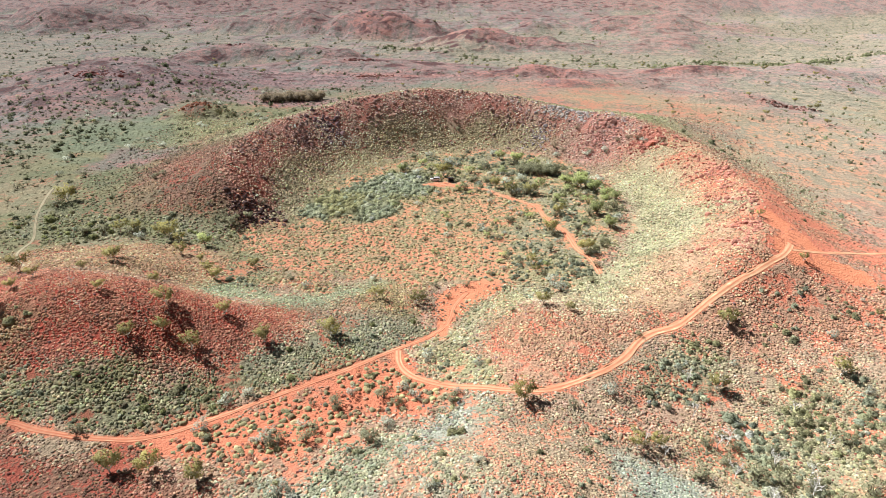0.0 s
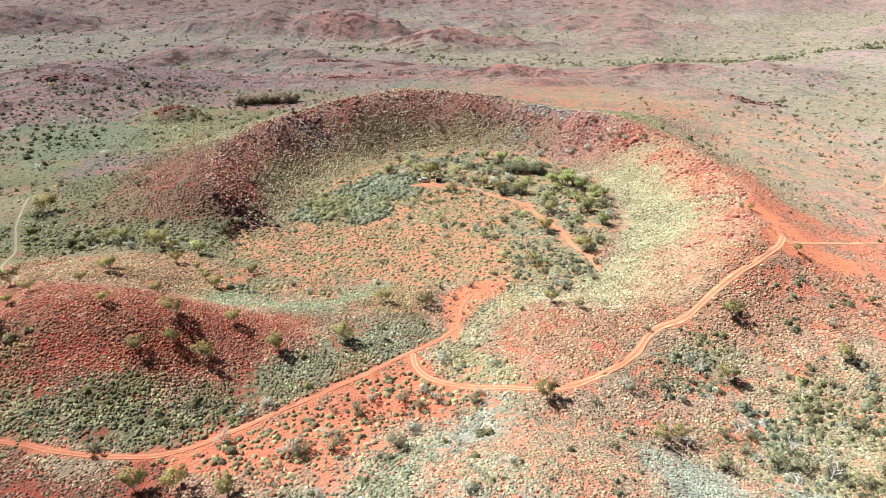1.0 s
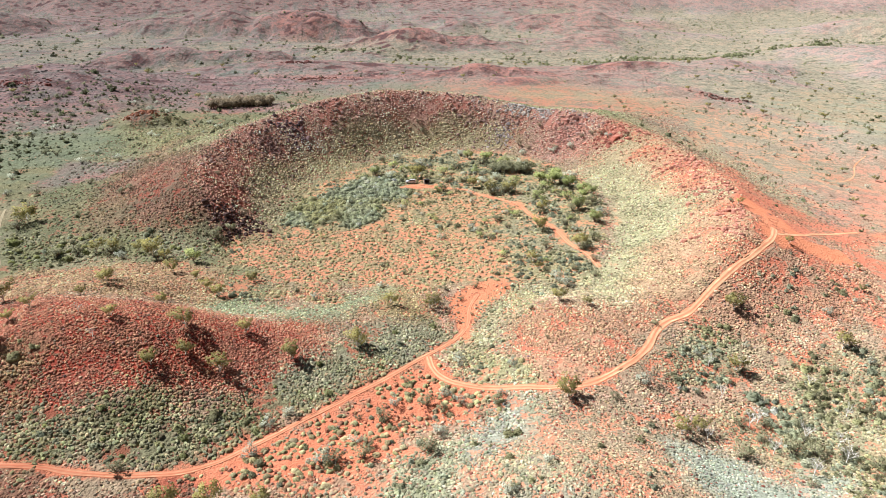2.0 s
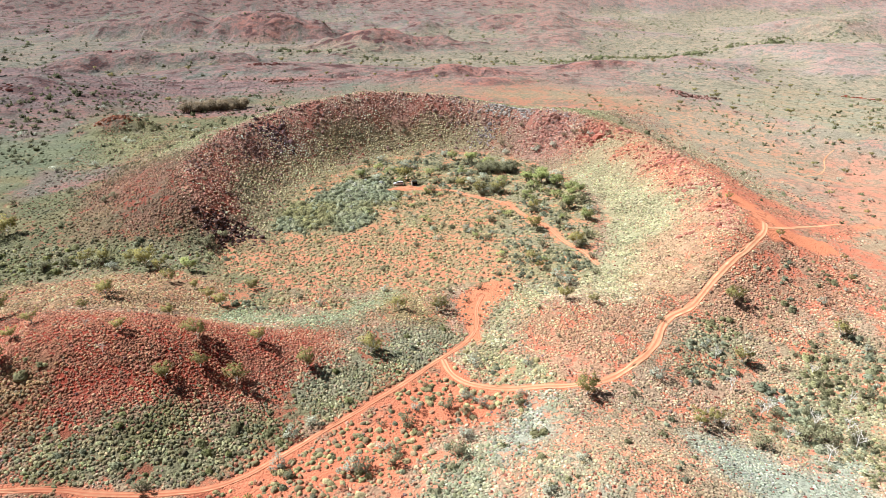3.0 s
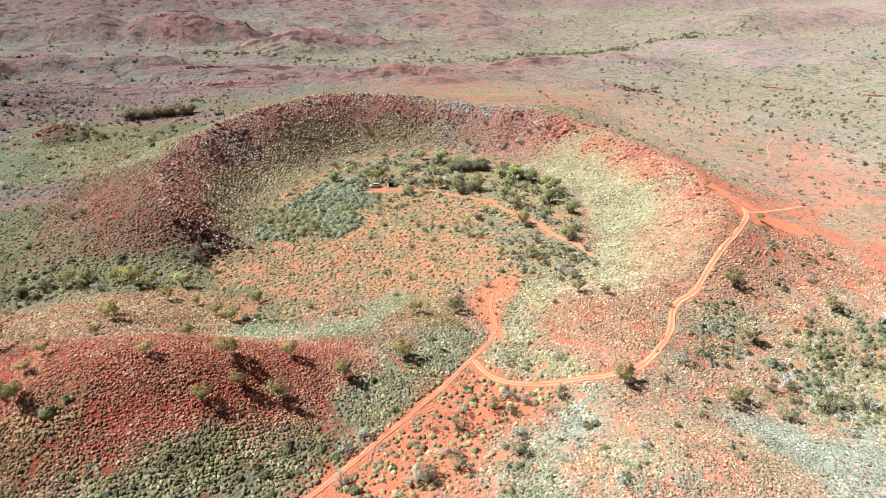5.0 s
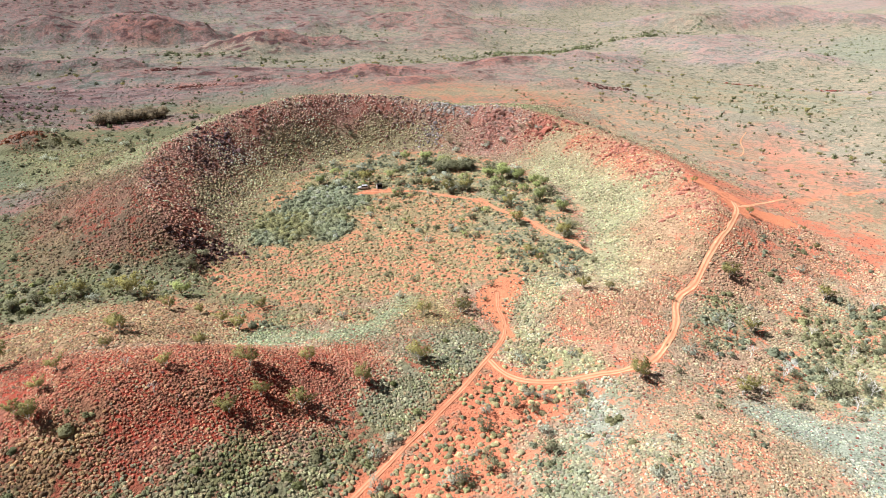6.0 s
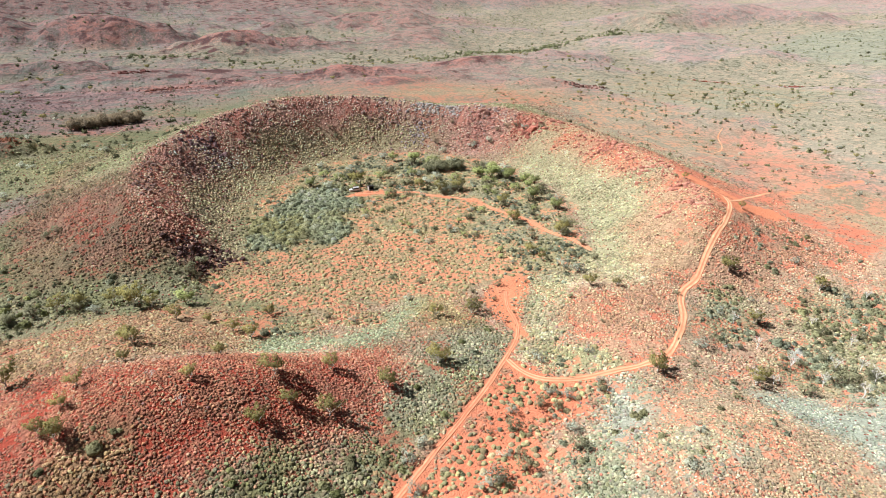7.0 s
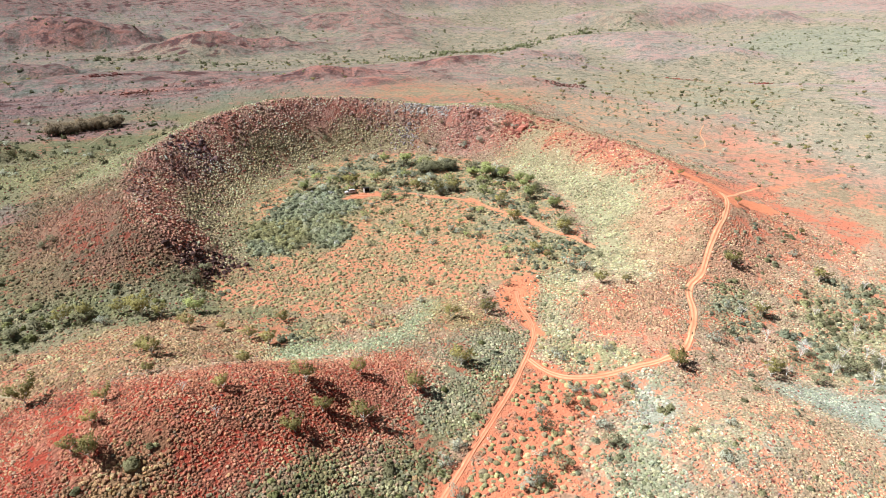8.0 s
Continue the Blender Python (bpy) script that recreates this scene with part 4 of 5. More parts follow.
def far_scrub():
    x = rng.uniform(-900, 1500, 52000)
    y = rng.uniform(60, 1900, 52000)
    extra = len(x)
    x, y = np.r_[x, rng.uniform(-80, 700, 1500)], np.r_[y, rng.normal(0, 20, 1500)]
    y[extra:] += np.interp(x[extra:], CREEK_X, CREEK_Y)
    x, y = np.r_[x, rng.uniform(-330, -50, 5200), rng.uniform(120, 380, 3600)], np.r_[y, rng.uniform(150, 480, 5200), rng.uniform(140, 420, 3600)]
    c = covers(x, y)
    creek_line = c["creek_line"] * smooth(-0.35, 0.3, vnoise(x, y, 40, 83))
    leftward = (x < -50) * (y > 190) * (c["r"] < 330) * smooth(-0.25, 0.35, vnoise(x, y, 38, 84) + 0.5 * vnoise(x, y, 12, 85)) * (1 - c["flank"])
    rightward = (x > 115) * (c["r"] < 330) * (0.06 + 0.45 * c["sage"] + 0.15 * c["lime"]) * smooth(-0.3, 0.3, vnoise(x, y, 30, 87))
    keep = (c["r"] > 118) & (rng.random(len(x)) < 0.05 * (1 - 0.6 * c["right_side"]) + 0.17 * c["lowland"] * c["away"] + 0.9 * creek_line + 0.42 * leftward + rightward + 0.08 * smooth(0.1, 0.5, c["patch"]) + 0.2 * c["far_sage"])
    keep &= (c["gap"] > 2.5) & ((y > 190) | (c["r"] > 190))
    x, y, n = x[keep], y[keep], int(keep.sum())
    c = {k: v[keep] for k, v in c.items()}
    size = (0.85 + 0.5 * np.clip(c["creek_line"], 0, 1)) * np.exp(rng.normal(0, 0.4, n)) * (1 + 0.7 * smooth(220, 700, c["r"])) * (1 + 0.35 * (x < -60))
    tint = blend((0.6 + 0 * x, seen(128, 132, 86)), (rng.random(n), seen(160, 162, 124)), (0.3 * rng.random(n), seen(150, 128, 100)))
    tint = tint * (1.0 + 0.35 * c["creek_line"] + 0.55 * c["right_side"])[:, None] * np.exp(rng.normal(0, 0.2, (n, 1)))
    small = [leaf_clump(11, 1.0, 1.0, 0.6, 0.62) for _ in range(6)]
    scatter("far_scrub", small, x, y, size, size * rng.uniform(0.6, 0.95, n), np.clip(tint, 0.02, 0.7), SCRUB, "scattered olive and grey-green shrubs over the far plain and hills", "shrubs", airy=True, upward=0.2)


def stones():
    x, y = spots(-150, 165, 70, 372, 2.1)
    c = covers(x, y)
    rocky = smooth(0.0, 0.4, 0.6 * vnoise(x, y, 15, 88) + 0.5 * vnoise(x, y, 5, 89))
    want = 0.35 * c["flank"] + 0.5 * c["hill"] + c["in_wall"] * c["dim"] * (0.15 + 0.75 * rocky * c["upper"]) + 0.6 * c["face"] + 0.2 * c["outer_red"] + 0.5 * c["rim_red"] + 0.12 * c["gap"] + 0.1 * c["hill_back"]
    keep = (rng.random(len(x)) < want * (1 - c["in_floor"])) & (c["gap"] > 1.6)
    x, y, n = x[keep], y[keep], int(keep.sum())
    c = {k: v[keep] for k, v in c.items()}
    size = (0.2 + 0.14 * c["in_wall"] * c["dim"] + 0.12 * c["rim_red"]) * np.exp(np.clip(rng.normal(0, 0.4, n), -0.8, 0.7))
    tint = blend((0.5 + c["hill"] + c["flank"], seen(182, 108, 84)), (0.2 + 1.5 * c["wall_high"], seen(170, 120, 106)), (0.2 + 1.4 * c["face"], seen(182, 104, 88)), (1.4 * c["rim_red"], seen(214, 108, 80)), (1.6 * (rng.random(n) < 0.15), seen(170, 150, 146)))
    tint = np.clip(tint * 1.05 * np.exp(rng.normal(0, 0.25, (n, 1))), 0.02, 0.8)
    scatter("loose_stones", STONES, x, y, size, size * rng.uniform(0.8, 1.4, n), tint, LOOSE_STONE, "loose red-brown ironstone rubble on the slopes", "stones", sink=0.1)


def crags():
    """Broken rock along the crest: red on the sunlit side, dark and pale on the far side."""
    deg = np.r_[rng.uniform(-42, 40, 1400), rng.uniform(30, 75, 1000), rng.uniform(75, 175, 700), rng.uniform(49, 66, 200)]
    n = len(deg)
    deg = deg % 360
    crest = np.interp(deg, np.arange(361), RIM_TABLES[0])
    inward = np.r_[np.abs(rng.normal(0, 9, 1400)) - 1, np.abs(rng.normal(0, 11, 1000)) - 2, np.abs(rng.normal(0, 12, 700)) - 1, np.abs(rng.normal(0, 3.5, 200)) - 1.5]
    x, y = CENTRE[0] + (crest - inward) * np.cos(np.radians(deg)), CENTRE[1] + (crest - inward) * np.sin(np.radians(deg))
    clump = smooth(-0.1, 0.35, 0.7 * vnoise(x, y, 9, 90) + 0.5 * vnoise(x, y, 3.5, 91))
    keep = (rng.random(n) < clump) & (off_track(x, y) > 2.5)
    x, y, deg, inward = x[keep], y[keep], deg[keep], inward[keep]
    n = len(x)
    size = 0.5 * np.exp(np.clip(rng.normal(0, 0.45, n), -1, 0.8))
    red = ((deg > 310) | (deg < 36)).astype(float)
    pale = np.exp(-((deg - 57) / 9) ** 2) * (inward < 6) * 9.0
    tint = blend((red, (0.60, 0.225, 0.145)), (1 - red, (0.38, 0.22, 0.18)), (pale + 0.12, (0.62, 0.58, 0.55)))
    tint = np.clip(tint * np.exp(rng.normal(0, 0.25, (n, 1))), 0.02, 0.8)
    scatter("rim_rocks", STONES, x, y, size, size * rng.uniform(0.9, 1.7, n), tint, LOOSE_STONE, "broken red and grey rocks cropping out along the crater rim", "rocks", sink=0.15)


def boulders():
    """Single big boulders on the rim, each a thing of its own."""
    r = random.Random(21)
    places = [(r.uniform(-30, 42), r.uniform(-1, 5)) for _ in range(34)] + [(r.uniform(42, 72), r.uniform(-1, 7)) for _ in range(22)]
    for deg, inward in places:
        rad = float(np.interp(deg % 360, np.arange(361), RIM_TABLES[0])) - inward
        x, y = CENTRE[0] + rad * math.cos(radians(deg)), CENTRE[1] + rad * math.sin(radians(deg))
        bm = bmesh.new()
        bmesh.ops.create_icosphere(bm, subdivisions=2, radius=1.0)
        ox, oy = r.uniform(0, 90), r.uniform(0, 90)
        for v in bm.verts:
            v.co *= 1 + 0.32 * noise.noise(v.co * 1.1 + Vector((ox, oy, 0))) + 0.14 * noise.noise(v.co * 2.7 + Vector((oy, ox, 5)))
            v.co.z *= 0.75
        me = bpy.data.meshes.new("boulder")
        bm.to_mesh(me)
        bm.free()
        me.materials.append(RED_BOULDER if deg < 42 else GREY_BOULDER)
        ob = new("boulder", me)
        s = r.uniform(0.4, 0.75)
        ob.matrix_basis = Matrix.LocRotScale((x, y, float(land(x, y)) + 0.12 * s), Euler((0, 0, r.uniform(0, 6.28))), Vector((s * r.uniform(0.9, 1.5), s, s)))
        tagged(ob, "angular red boulder on the crater rim" if deg < 42 else "weathered grey-red boulder on the crater rim", "boulder", "rim boulders")


def outcrop(cx, cy, wx, wy, count, colour, big=0.9, label="dark red rock outcrop rising from the plain"):
    """A knoll of broken rock standing out of the plain."""
    x, y = cx + rng.normal(0, 0.5, count) * wx, cy + rng.normal(0, 0.5, count) * wy
    size = big * np.exp(rng.normal(0, 0.4, count))
    tint = np.clip(np.array([colour]) * np.exp(rng.normal(0, 0.3, (count, 1))), 0.02, 0.8)
    scatter("rock_outcrop", STONES, x, y, size, size * rng.uniform(0.9, 1.6, count), tint, LOOSE_STONE, label, "rocks", sink=0.2)


hummocks()
floor_hummocks()
outer_tufts()
thickets()
far_scrub()
stones()
crags()
boulders()
outcrop(-143, 372, 12, 6, 190, (0.42, 0.165, 0.09), 0.5)
outcrop(459, 508, 26, 8, 70, (0.34, 0.10, 0.065))
outcrop(-60, 560, 22, 7, 70, (0.28, 0.12, 0.09))
outcrop(-244, 449, 20, 7, 90, (0.27, 0.09, 0.07), 0.8)
outcrop(-79, 631, 16, 6, 60, (0.24, 0.09, 0.075), 1.0)
outcrop(-282, 807, 40, 9, 70, (0.22, 0.09, 0.08), 1.3)
outcrop(514, 443, 16, 6, 50, (0.30, 0.10, 0.075), 0.9)
outcrop(222, 412, 18, 6, 90, (0.30, 0.15, 0.12), 0.7)
outcrop(-58, 314, 10, 9, 170, (0.24, 0.15, 0.155), 0.55, "dark purple-grey scree patch on the crater wall")
outcrop(-67, 299, 9, 8, 120, (0.28, 0.16, 0.14), 0.5, "dark brown scree patch on the crater wall")
outcrop(-72, 225, 9, 8, 380, (0.12, 0.065, 0.058), 0.46, "dark rocks piled at the foot of the crater wall")
outcrop(51, 333, 11, 8, 170, (0.44, 0.37, 0.37), 0.42, "pale grey scree running down the crater wall")
outcrop(80, 317, 14, 9, 220, (0.46, 0.22, 0.175), 0.55, "rose-red broken rock on the crater wall")
outcrop(98, 296, 9, 8, 170, (0.47, 0.175, 0.125), 0.65, "bright red crags below the crater rim")


# ---- trees and bushes: x, y, height in metres ----
GUMS_A = [(-142.4, 226.6, 7), (-117.1, 157.4, 6.3), (-111.9, 203.3, 4.8), (-109, 132.9, 3), (-107.1, 203.9, 4.4), (-106.2, 130.3, 4.2), (-105.1, 136.6, 2.7), (-102.7, 141.8, 3.3), (-98.6, 202.3, 4.8), (-94.9, 149.5, 2.6), (-94.9, 166.2, 3.5), (-93.6, 161.4, 4.2), (-93.6, 198.6, 7), (-89.3, 196.1, 4.1), (-83.8, 184.2, 4.5), (-83.3, 135.8, 2.7), (-76.7, 149.6, 3), (-76.3, 180.1, 2.8), (-73, 125.3, 4.1), (-71.3, 172.1, 3.7), (-67.7, 135.5, 5), (-67.5, 167.6, 3.6), (-66.8, 128.6, 3.6), (-63, 92, 5), (-60.3, 181.5, 3.5), (-59.1, 126.1, 5.2)]
GUMS_B = [(-55.9, 92, 5.2), (-55.1, 138.6, 3.5), (-46.2, 90, 4.4), (-44.3, 132.8, 4.5), (-29, 139.1, 5.3), (-19.3, 161.1, 4.1), (-7.7, 160.4, 4.6), (-0, 284.1, 6.2), (18.1, 115.1, 5.1), (23.1, 266.7, 5.1), (27.6, 153.2, 4.2), (29.6, 187.4, 4.2), (29.6, 257.8, 6), (29.9, 181.5, 2.8), (35, 149.9, 2.7), (37.9, 257.4, 5.5), (39.4, 215.1, 5.6), (41.1, 104.8, 4.7), (45.6, 233.4, 5.3), (46.3, 106.3, 3.6), (48.9, 196.7, 5.5), (66.9, 126.3, 4.5), (75.6, 144.8, 5.4), (97.3, 128.1, 5.4), (104.1, 194.2, 2.9), (106, 168.1, 2.5)]
GUMS = GUMS_A + GUMS_B
DEAD_TREES = [(-90.1, 136.4, 2.5), (-85.7, 130.2, 2.5), (60.4, 99.8, 4.2), (60.4, 108.9, 4.2), (66.5, 126.5, 4.1), (74, 95, 4.2)]
LEAFY_TREES = [(-80.4, 195.7, 4.6), (-19.3, 290.6, 4.3), (29.2, 312.3, 4.8), (36.9, 303.4, 6.2), (54.9, 271.1, 5), (60.1, 233.1, 6.2), (61.6, 268.3, 6.5), (62.8, 219.8, 4.8), (65.2, 260.4, 5.8)]
LEAFY_TREES = LEAFY_TREES + [(63, 265, 5.6), (66.5, 263, 5), (59, 267, 5.2), (69, 253, 4.6), (72, 249, 4.6), (67, 246, 4), (56, 270, 4.4)]
DARK_BUSHES_A = [(-143.1, 220.2, 4.2), (-123.3, 200.9, 3.8), (-118.1, 203, 3.5), (-116, 243.5, 2.8), (-113, 245.5, 2.4), (-107.2, 201.9, 3.7), (-77.3, 216.6, 4.2), (-74.1, 101.3, 2.6), (-72.9, 221.4, 2.9), (-46.4, 171.9, 2), (-33.6, 100.6, 3.3), (-28, 101.3, 3.2), (-26.9, 104.8, 2.4), (-23.7, 113.3, 3.2), (-20.5, 190.1, 1.9), (-15.8, 334.4, 1.7), (-15, 101.6, 3.4), (-13.8, 183.8, 1.9), (-13.5, 117.6, 3.1), (-10.1, 115.5, 2.5), (-6.6, 207.8, 1.9), (2, 115.6, 2.7), (3, 211.2, 1.4)]
DARK_BUSHES_B = [(8.3, 340.6, 2.3), (9.6, 264.1, 3.5), (10.1, 313, 3.7), (18.9, 151.1, 1.6), (19.9, 137.8, 1.1), (26.5, 225.8, 2.2), (29.1, 113.9, 2), (51.5, 142.3, 1.5), (52.3, 98.3, 3.4), (52.3, 119.1, 1.6), (64.7, 99.1, 4.2), (69.2, 240.6, 4.2), (69.3, 98.4, 4.2), (76, 122.5, 1.8), (81, 115.5, 2.3), (81.6, 125.7, 1.6), (85, 94.3, 4.2), (88.2, 108.6, 3.4), (103, 197.7, 1.7), (142.3, 393.8, 1.9), (179, 763.4, 3.5), (186.2, 366.5, 2.1)]
BACK_BUSHES = [(-19, 294, 3.4), (0, 295, 4.2), (13, 288, 4.0), (26, 318, 3.6), (34, 302, 4.4), (28, 287, 3.8), (29, 271, 4.2), (38, 261, 4.4), (55, 260, 4.0), (64, 266, 5.0), (16, 262, 3.2), (7, 263, 3.6), (-7, 317, 2.8), (21, 275, 3.8), (-6, 294, 3.4), (31, 257, 3.8), (-15, 315, 2.6), (-2, 280, 3.0), (4, 302, 4.2), (20, 296, 4.0), (44, 300, 4.4), (52, 292, 4.6), (58, 280, 4.4), (44, 272, 3.6), (36, 276, 4.0), (14, 276, 3.4), (-10, 302, 3.4), (70, 272, 4.0), (66, 238, 3.8), (60, 246, 4.2), (68, 226, 3.2), (54, 224, 3.0), (48, 250, 3.4), (-12, 286, 3.0)]
FLOOR_BUSHES = [(58, 232, 4.2), (61, 234, 3.8), (63, 221, 3.6), (56, 203, 3.8), (49, 195, 2.6), (44, 231, 3.5), (50, 218, 2.8), (40, 212, 3), (37, 198, 2.8), (36, 258, 4.2), (33, 261, 4), (30, 256, 3.5), (25, 225, 3), (63, 282, 3.5), (50, 285, 4), (46, 174, 2.6), (50, 186, 2.2), (41, 180, 2.4), (37, 172, 2.2)]
THICKET_BUSHES = [(61, 104, 2.6), (66, 102, 3), (70, 103, 2.4), (58, 109, 2.2), (75, 97, 3), (79, 92, 2.8), (64, 109, 2.4), (72, 108, 2.2)]
CLEARING_BUSHES = [(7.3, 171.2, 1.9), (-2.2, 170.9, 1.8), (16.1, 169.8, 1.1), (1.4, 164.1, 1.6), (3.3, 156.2, 0.9), (-6.3, 163.4, 2.8), (-135, 265, 2.4)]
DARK_BUSHES = DARK_BUSHES_A + DARK_BUSHES_B + FLOOR_BUSHES + THICKET_BUSHES + CLEARING_BUSHES
SILVER_BUSHES_A = [(-102.8, 197.7, 2.7), (-50, 104.4, 2.7), (-47.7, 112.8, 2.4), (-43.4, 115.7, 2.5), (-40.7, 166.8, 2.3), (-36.2, 100.7, 3.4), (-30.2, 86.8, 3.4), (-21.4, 174.8, 2), (-12.3, 108.8, 2.1), (-3.7, 132.3, 2.3), (-2.5, 84.9, 2.2), (6.5, 91.4, 2.1), (8.8, 128.8, 2.1), (14.5, 219.2, 2.4), (33.9, 174.5, 3.2), (35.6, 168.7, 3.4), (39.1, 120.2, 3), (52.3, 119.2, 1.6), (58.2, 314.7, 3.4), (58.7, 131.8, 1.7), (67.9, 116, 1.7), (72.5, 308.4, 3.4), (73.4, 133.4, 1.5), (79.9, 304.8, 3.4), (96.3, 296.6, 3.4), (100.6, 122.1, 2), (101.7, 140.8, 2.3), (113.2, 145.1, 1.4), (117.8, 155.8, 1.4)]
SILVER_BUSHES = SILVER_BUSHES_A + [(-9.1, 120.3, 2.4), (-6, 117.4, 2.2), (-21, 118.2, 2.2), (-11.6, 107.3, 2.6), (3.3, 118.2, 1.8), (-29.4, 106.4, 2), (-3.7, 135.3, 1.8)]


noise.seed_set(5)


def part(name, bm, mat, parent, label="", round_from=None):
    """Links a bmesh as one mesh object under a thing or a part."""
    me = bpy.data.meshes.new(name)
    bm.to_mesh(me)
    bm.free()
    if round_from is not None:
        me.normals_split_custom_set_from_vertices([((v.co - round_from).normalized() + 0.55 * noise.random_unit_vector()).normalized() for v in me.vertices])
    me.materials.append(mat)
    ob = new(name, me)
    ob.parent = parent
    if label:
        tagged(ob, label)
    return ob


def tube(bm, points, radii, sides=5):
    """A tapered branch along points."""
    rings = []
    for k, p in enumerate(points):
        p = Vector(p)
        way = (Vector(points[min(k + 1, len(points) - 1)]) - Vector(points[max(k - 1, 0)])).normalized()
        u = way.orthogonal().normalized()
        v = way.cross(u)
        rings.append([bm.verts.new(p + (u * math.cos(2 * math.pi * s / sides) + v * math.sin(2 * math.pi * s / sides)) * radii[k]) for s in range(sides)])
    for a, b in zip(rings, rings[1:]):
        for s in range(sides):
            bm.faces.new((a[s], a[(s + 1) % sides], b[(s + 1) % sides], b[s]))
    bm.faces.new(rings[-1])


def limbs(bm, rnd, height, count, spread, thick, stem=0.3, wander=0.12):
    """A short stem that forks into bent limbs; returns the limbs' ends and middles."""
    ends = []
    fork = Vector((rnd.uniform(-0.1, 0.1) * height, rnd.uniform(-0.1, 0.1) * height, stem * height))
    tube(bm, [(0, 0, -0.25), tuple(fork * 0.5 + Vector((rnd.uniform(-0.05, 0.05) * height, 0, 0))), tuple(fork)], [thick * 1.25, thick, thick * 0.85])
    for k in range(count):
        ang = 2 * math.pi * (k + rnd.uniform(-0.35, 0.35)) / count
        out = spread * height * rnd.uniform(0.55, 1.0)
        tip = Vector((out * math.cos(ang), out * math.sin(ang), height * rnd.uniform(0.66, 0.92)))
        mid = fork.lerp(tip, 0.5) + Vector([rnd.uniform(-1, 1) * wander * height for _ in range(3)]) * 0.6
        tube(bm, [tuple(fork), tuple(mid), tuple(tip)], [thick * 0.7, thick * 0.45, thick * 0.15], 4)
        for s in range(2):
            twig = mid.lerp(tip, rnd.uniform(0.2, 0.7)) + Vector((rnd.uniform(-1, 1), rnd.uniform(-1, 1), rnd.uniform(0.1, 0.9))) * 0.17 * height
            tube(bm, [tuple(mid.lerp(tip, 0.3 * s)), tuple(twig)], [thick * 0.32, thick * 0.1], 3)
            ends.append(twig)
        ends += [tip, mid.lerp(tip, 0.6)]
    return ends


def leaves(bm, rnd, centres, radius, flat, count, leaf):
    """Single small leaves in clumps round the centres."""
    for c in centres:
        r = radius * rnd.uniform(0.7, 1.2)
        for _ in range(count):
            d = Vector((rnd.gauss(0, 1), rnd.gauss(0, 1), rnd.gauss(0, 1))).normalized() * r * rnd.uniform(0.35, 1.0)
            d.z *= flat
            p = c + d
            if p.z < 0.06:
                p.z = 0.06
            a = Vector((rnd.gauss(0, 1), rnd.gauss(0, 1), rnd.gauss(0, 1))).normalized() * leaf * rnd.uniform(0.7, 1.3)
            b = Vector((rnd.gauss(0, 1), rnd.gauss(0, 1), rnd.gauss(0, 1))).normalized() * leaf * rnd.uniform(0.5, 1.0)
            corners = [p - a * 0.5, p + b * 0.5, p + a * 0.5, p - b * 0.5]
            if (corners[1] - corners[0]).cross(corners[2] - corners[0]).dot(p - Vector((0, 0, 0.2))) < 0:
                corners.reverse()
            bm.faces.new([bm.verts.new(q) for q in corners]).smooth = True


def gum_tree(seed):
    rnd = random.Random(seed)
    top = new("gum_tree")
    wood, crown = bmesh.new(), bmesh.new()
    ends = limbs(wood, rnd, 0.92, rnd.choice((5, 6, 7)), 0.58, 0.03, 0.16)
    ends = ends + [Vector((e.x * 0.7, e.y * 0.7, e.z * 0.72)) for e in ends[::3]]
    leaves(crown, rnd, [e + Vector((0, 0, 0.03)) for e in ends], 0.17, 0.5, 27, 0.08)
    part("trunk", wood, PALE_BARK, top, "pale smooth trunk and limbs")
    part("crown", crown, GUM_LEAF, top, "open yellow-green crown", Vector((0, 0, 0.4)))
    return top


def leafy_tree(seed):
    rnd = random.Random(seed)
    top = new("leafy_tree")
    wood, crown = bmesh.new(), bmesh.new()
    ends = limbs(wood, rnd, 1.0, 6, 0.5, 0.035, 0.2)
    leaves(crown, rnd, ends + [e * 0.72 for e in ends[::2]], 0.19, 0.8, 34, 0.08)
    part("trunk", wood, GREY_BARK, top)
    part("crown", crown, FRESH_LEAF, top, "dense fresh-green crown", Vector((0, 0, 0.3)))
    return top


def bush(seed, kind, mat, wide, count, word):
    rnd = random.Random(seed)
    top = new(kind)
    wood, crown = bmesh.new(), bmesh.new()
    lobes = []
    for k in range(8):
        ang, out = 2 * math.pi * k / 8 + rnd.uniform(-0.4, 0.4), wide * rnd.uniform(0.15, 0.62)
        tip = Vector((out * math.cos(ang), out * math.sin(ang), rnd.uniform(0.32, 0.78)))
        tube(wood, [(0, 0, -0.1), tuple(tip * 0.5 + Vector((0, 0, 0.05))), tuple(tip)], [0.035, 0.022, 0.008], 4)
        lobes.append(tip)
    leaves(crown, rnd, lobes, 0.33, 0.75, count, 0.12)
    part("stem", wood, GREY_BARK, top)
    part("crown", crown, mat, top, word, Vector((0, 0, 0.05)))
    return top


def dead_tree(seed):
    rnd = random.Random(seed)
    top = new("dead_tree")
    wood = bmesh.new()
    ends = limbs(wood, rnd, 1.0, 5, 0.36, 0.027, 0.26, 0.14)
    for e in ends:
        for _ in range(2):
            tube(wood, [tuple(e), tuple(e + Vector((rnd.uniform(-1, 1), rnd.uniform(-1, 1), rnd.uniform(-0.2, 1))) * 0.16)], [0.012, 0.004], 3)
    part("trunk", wood, PALE_BARK, top, "bleached bare trunk and limbs")
    return top


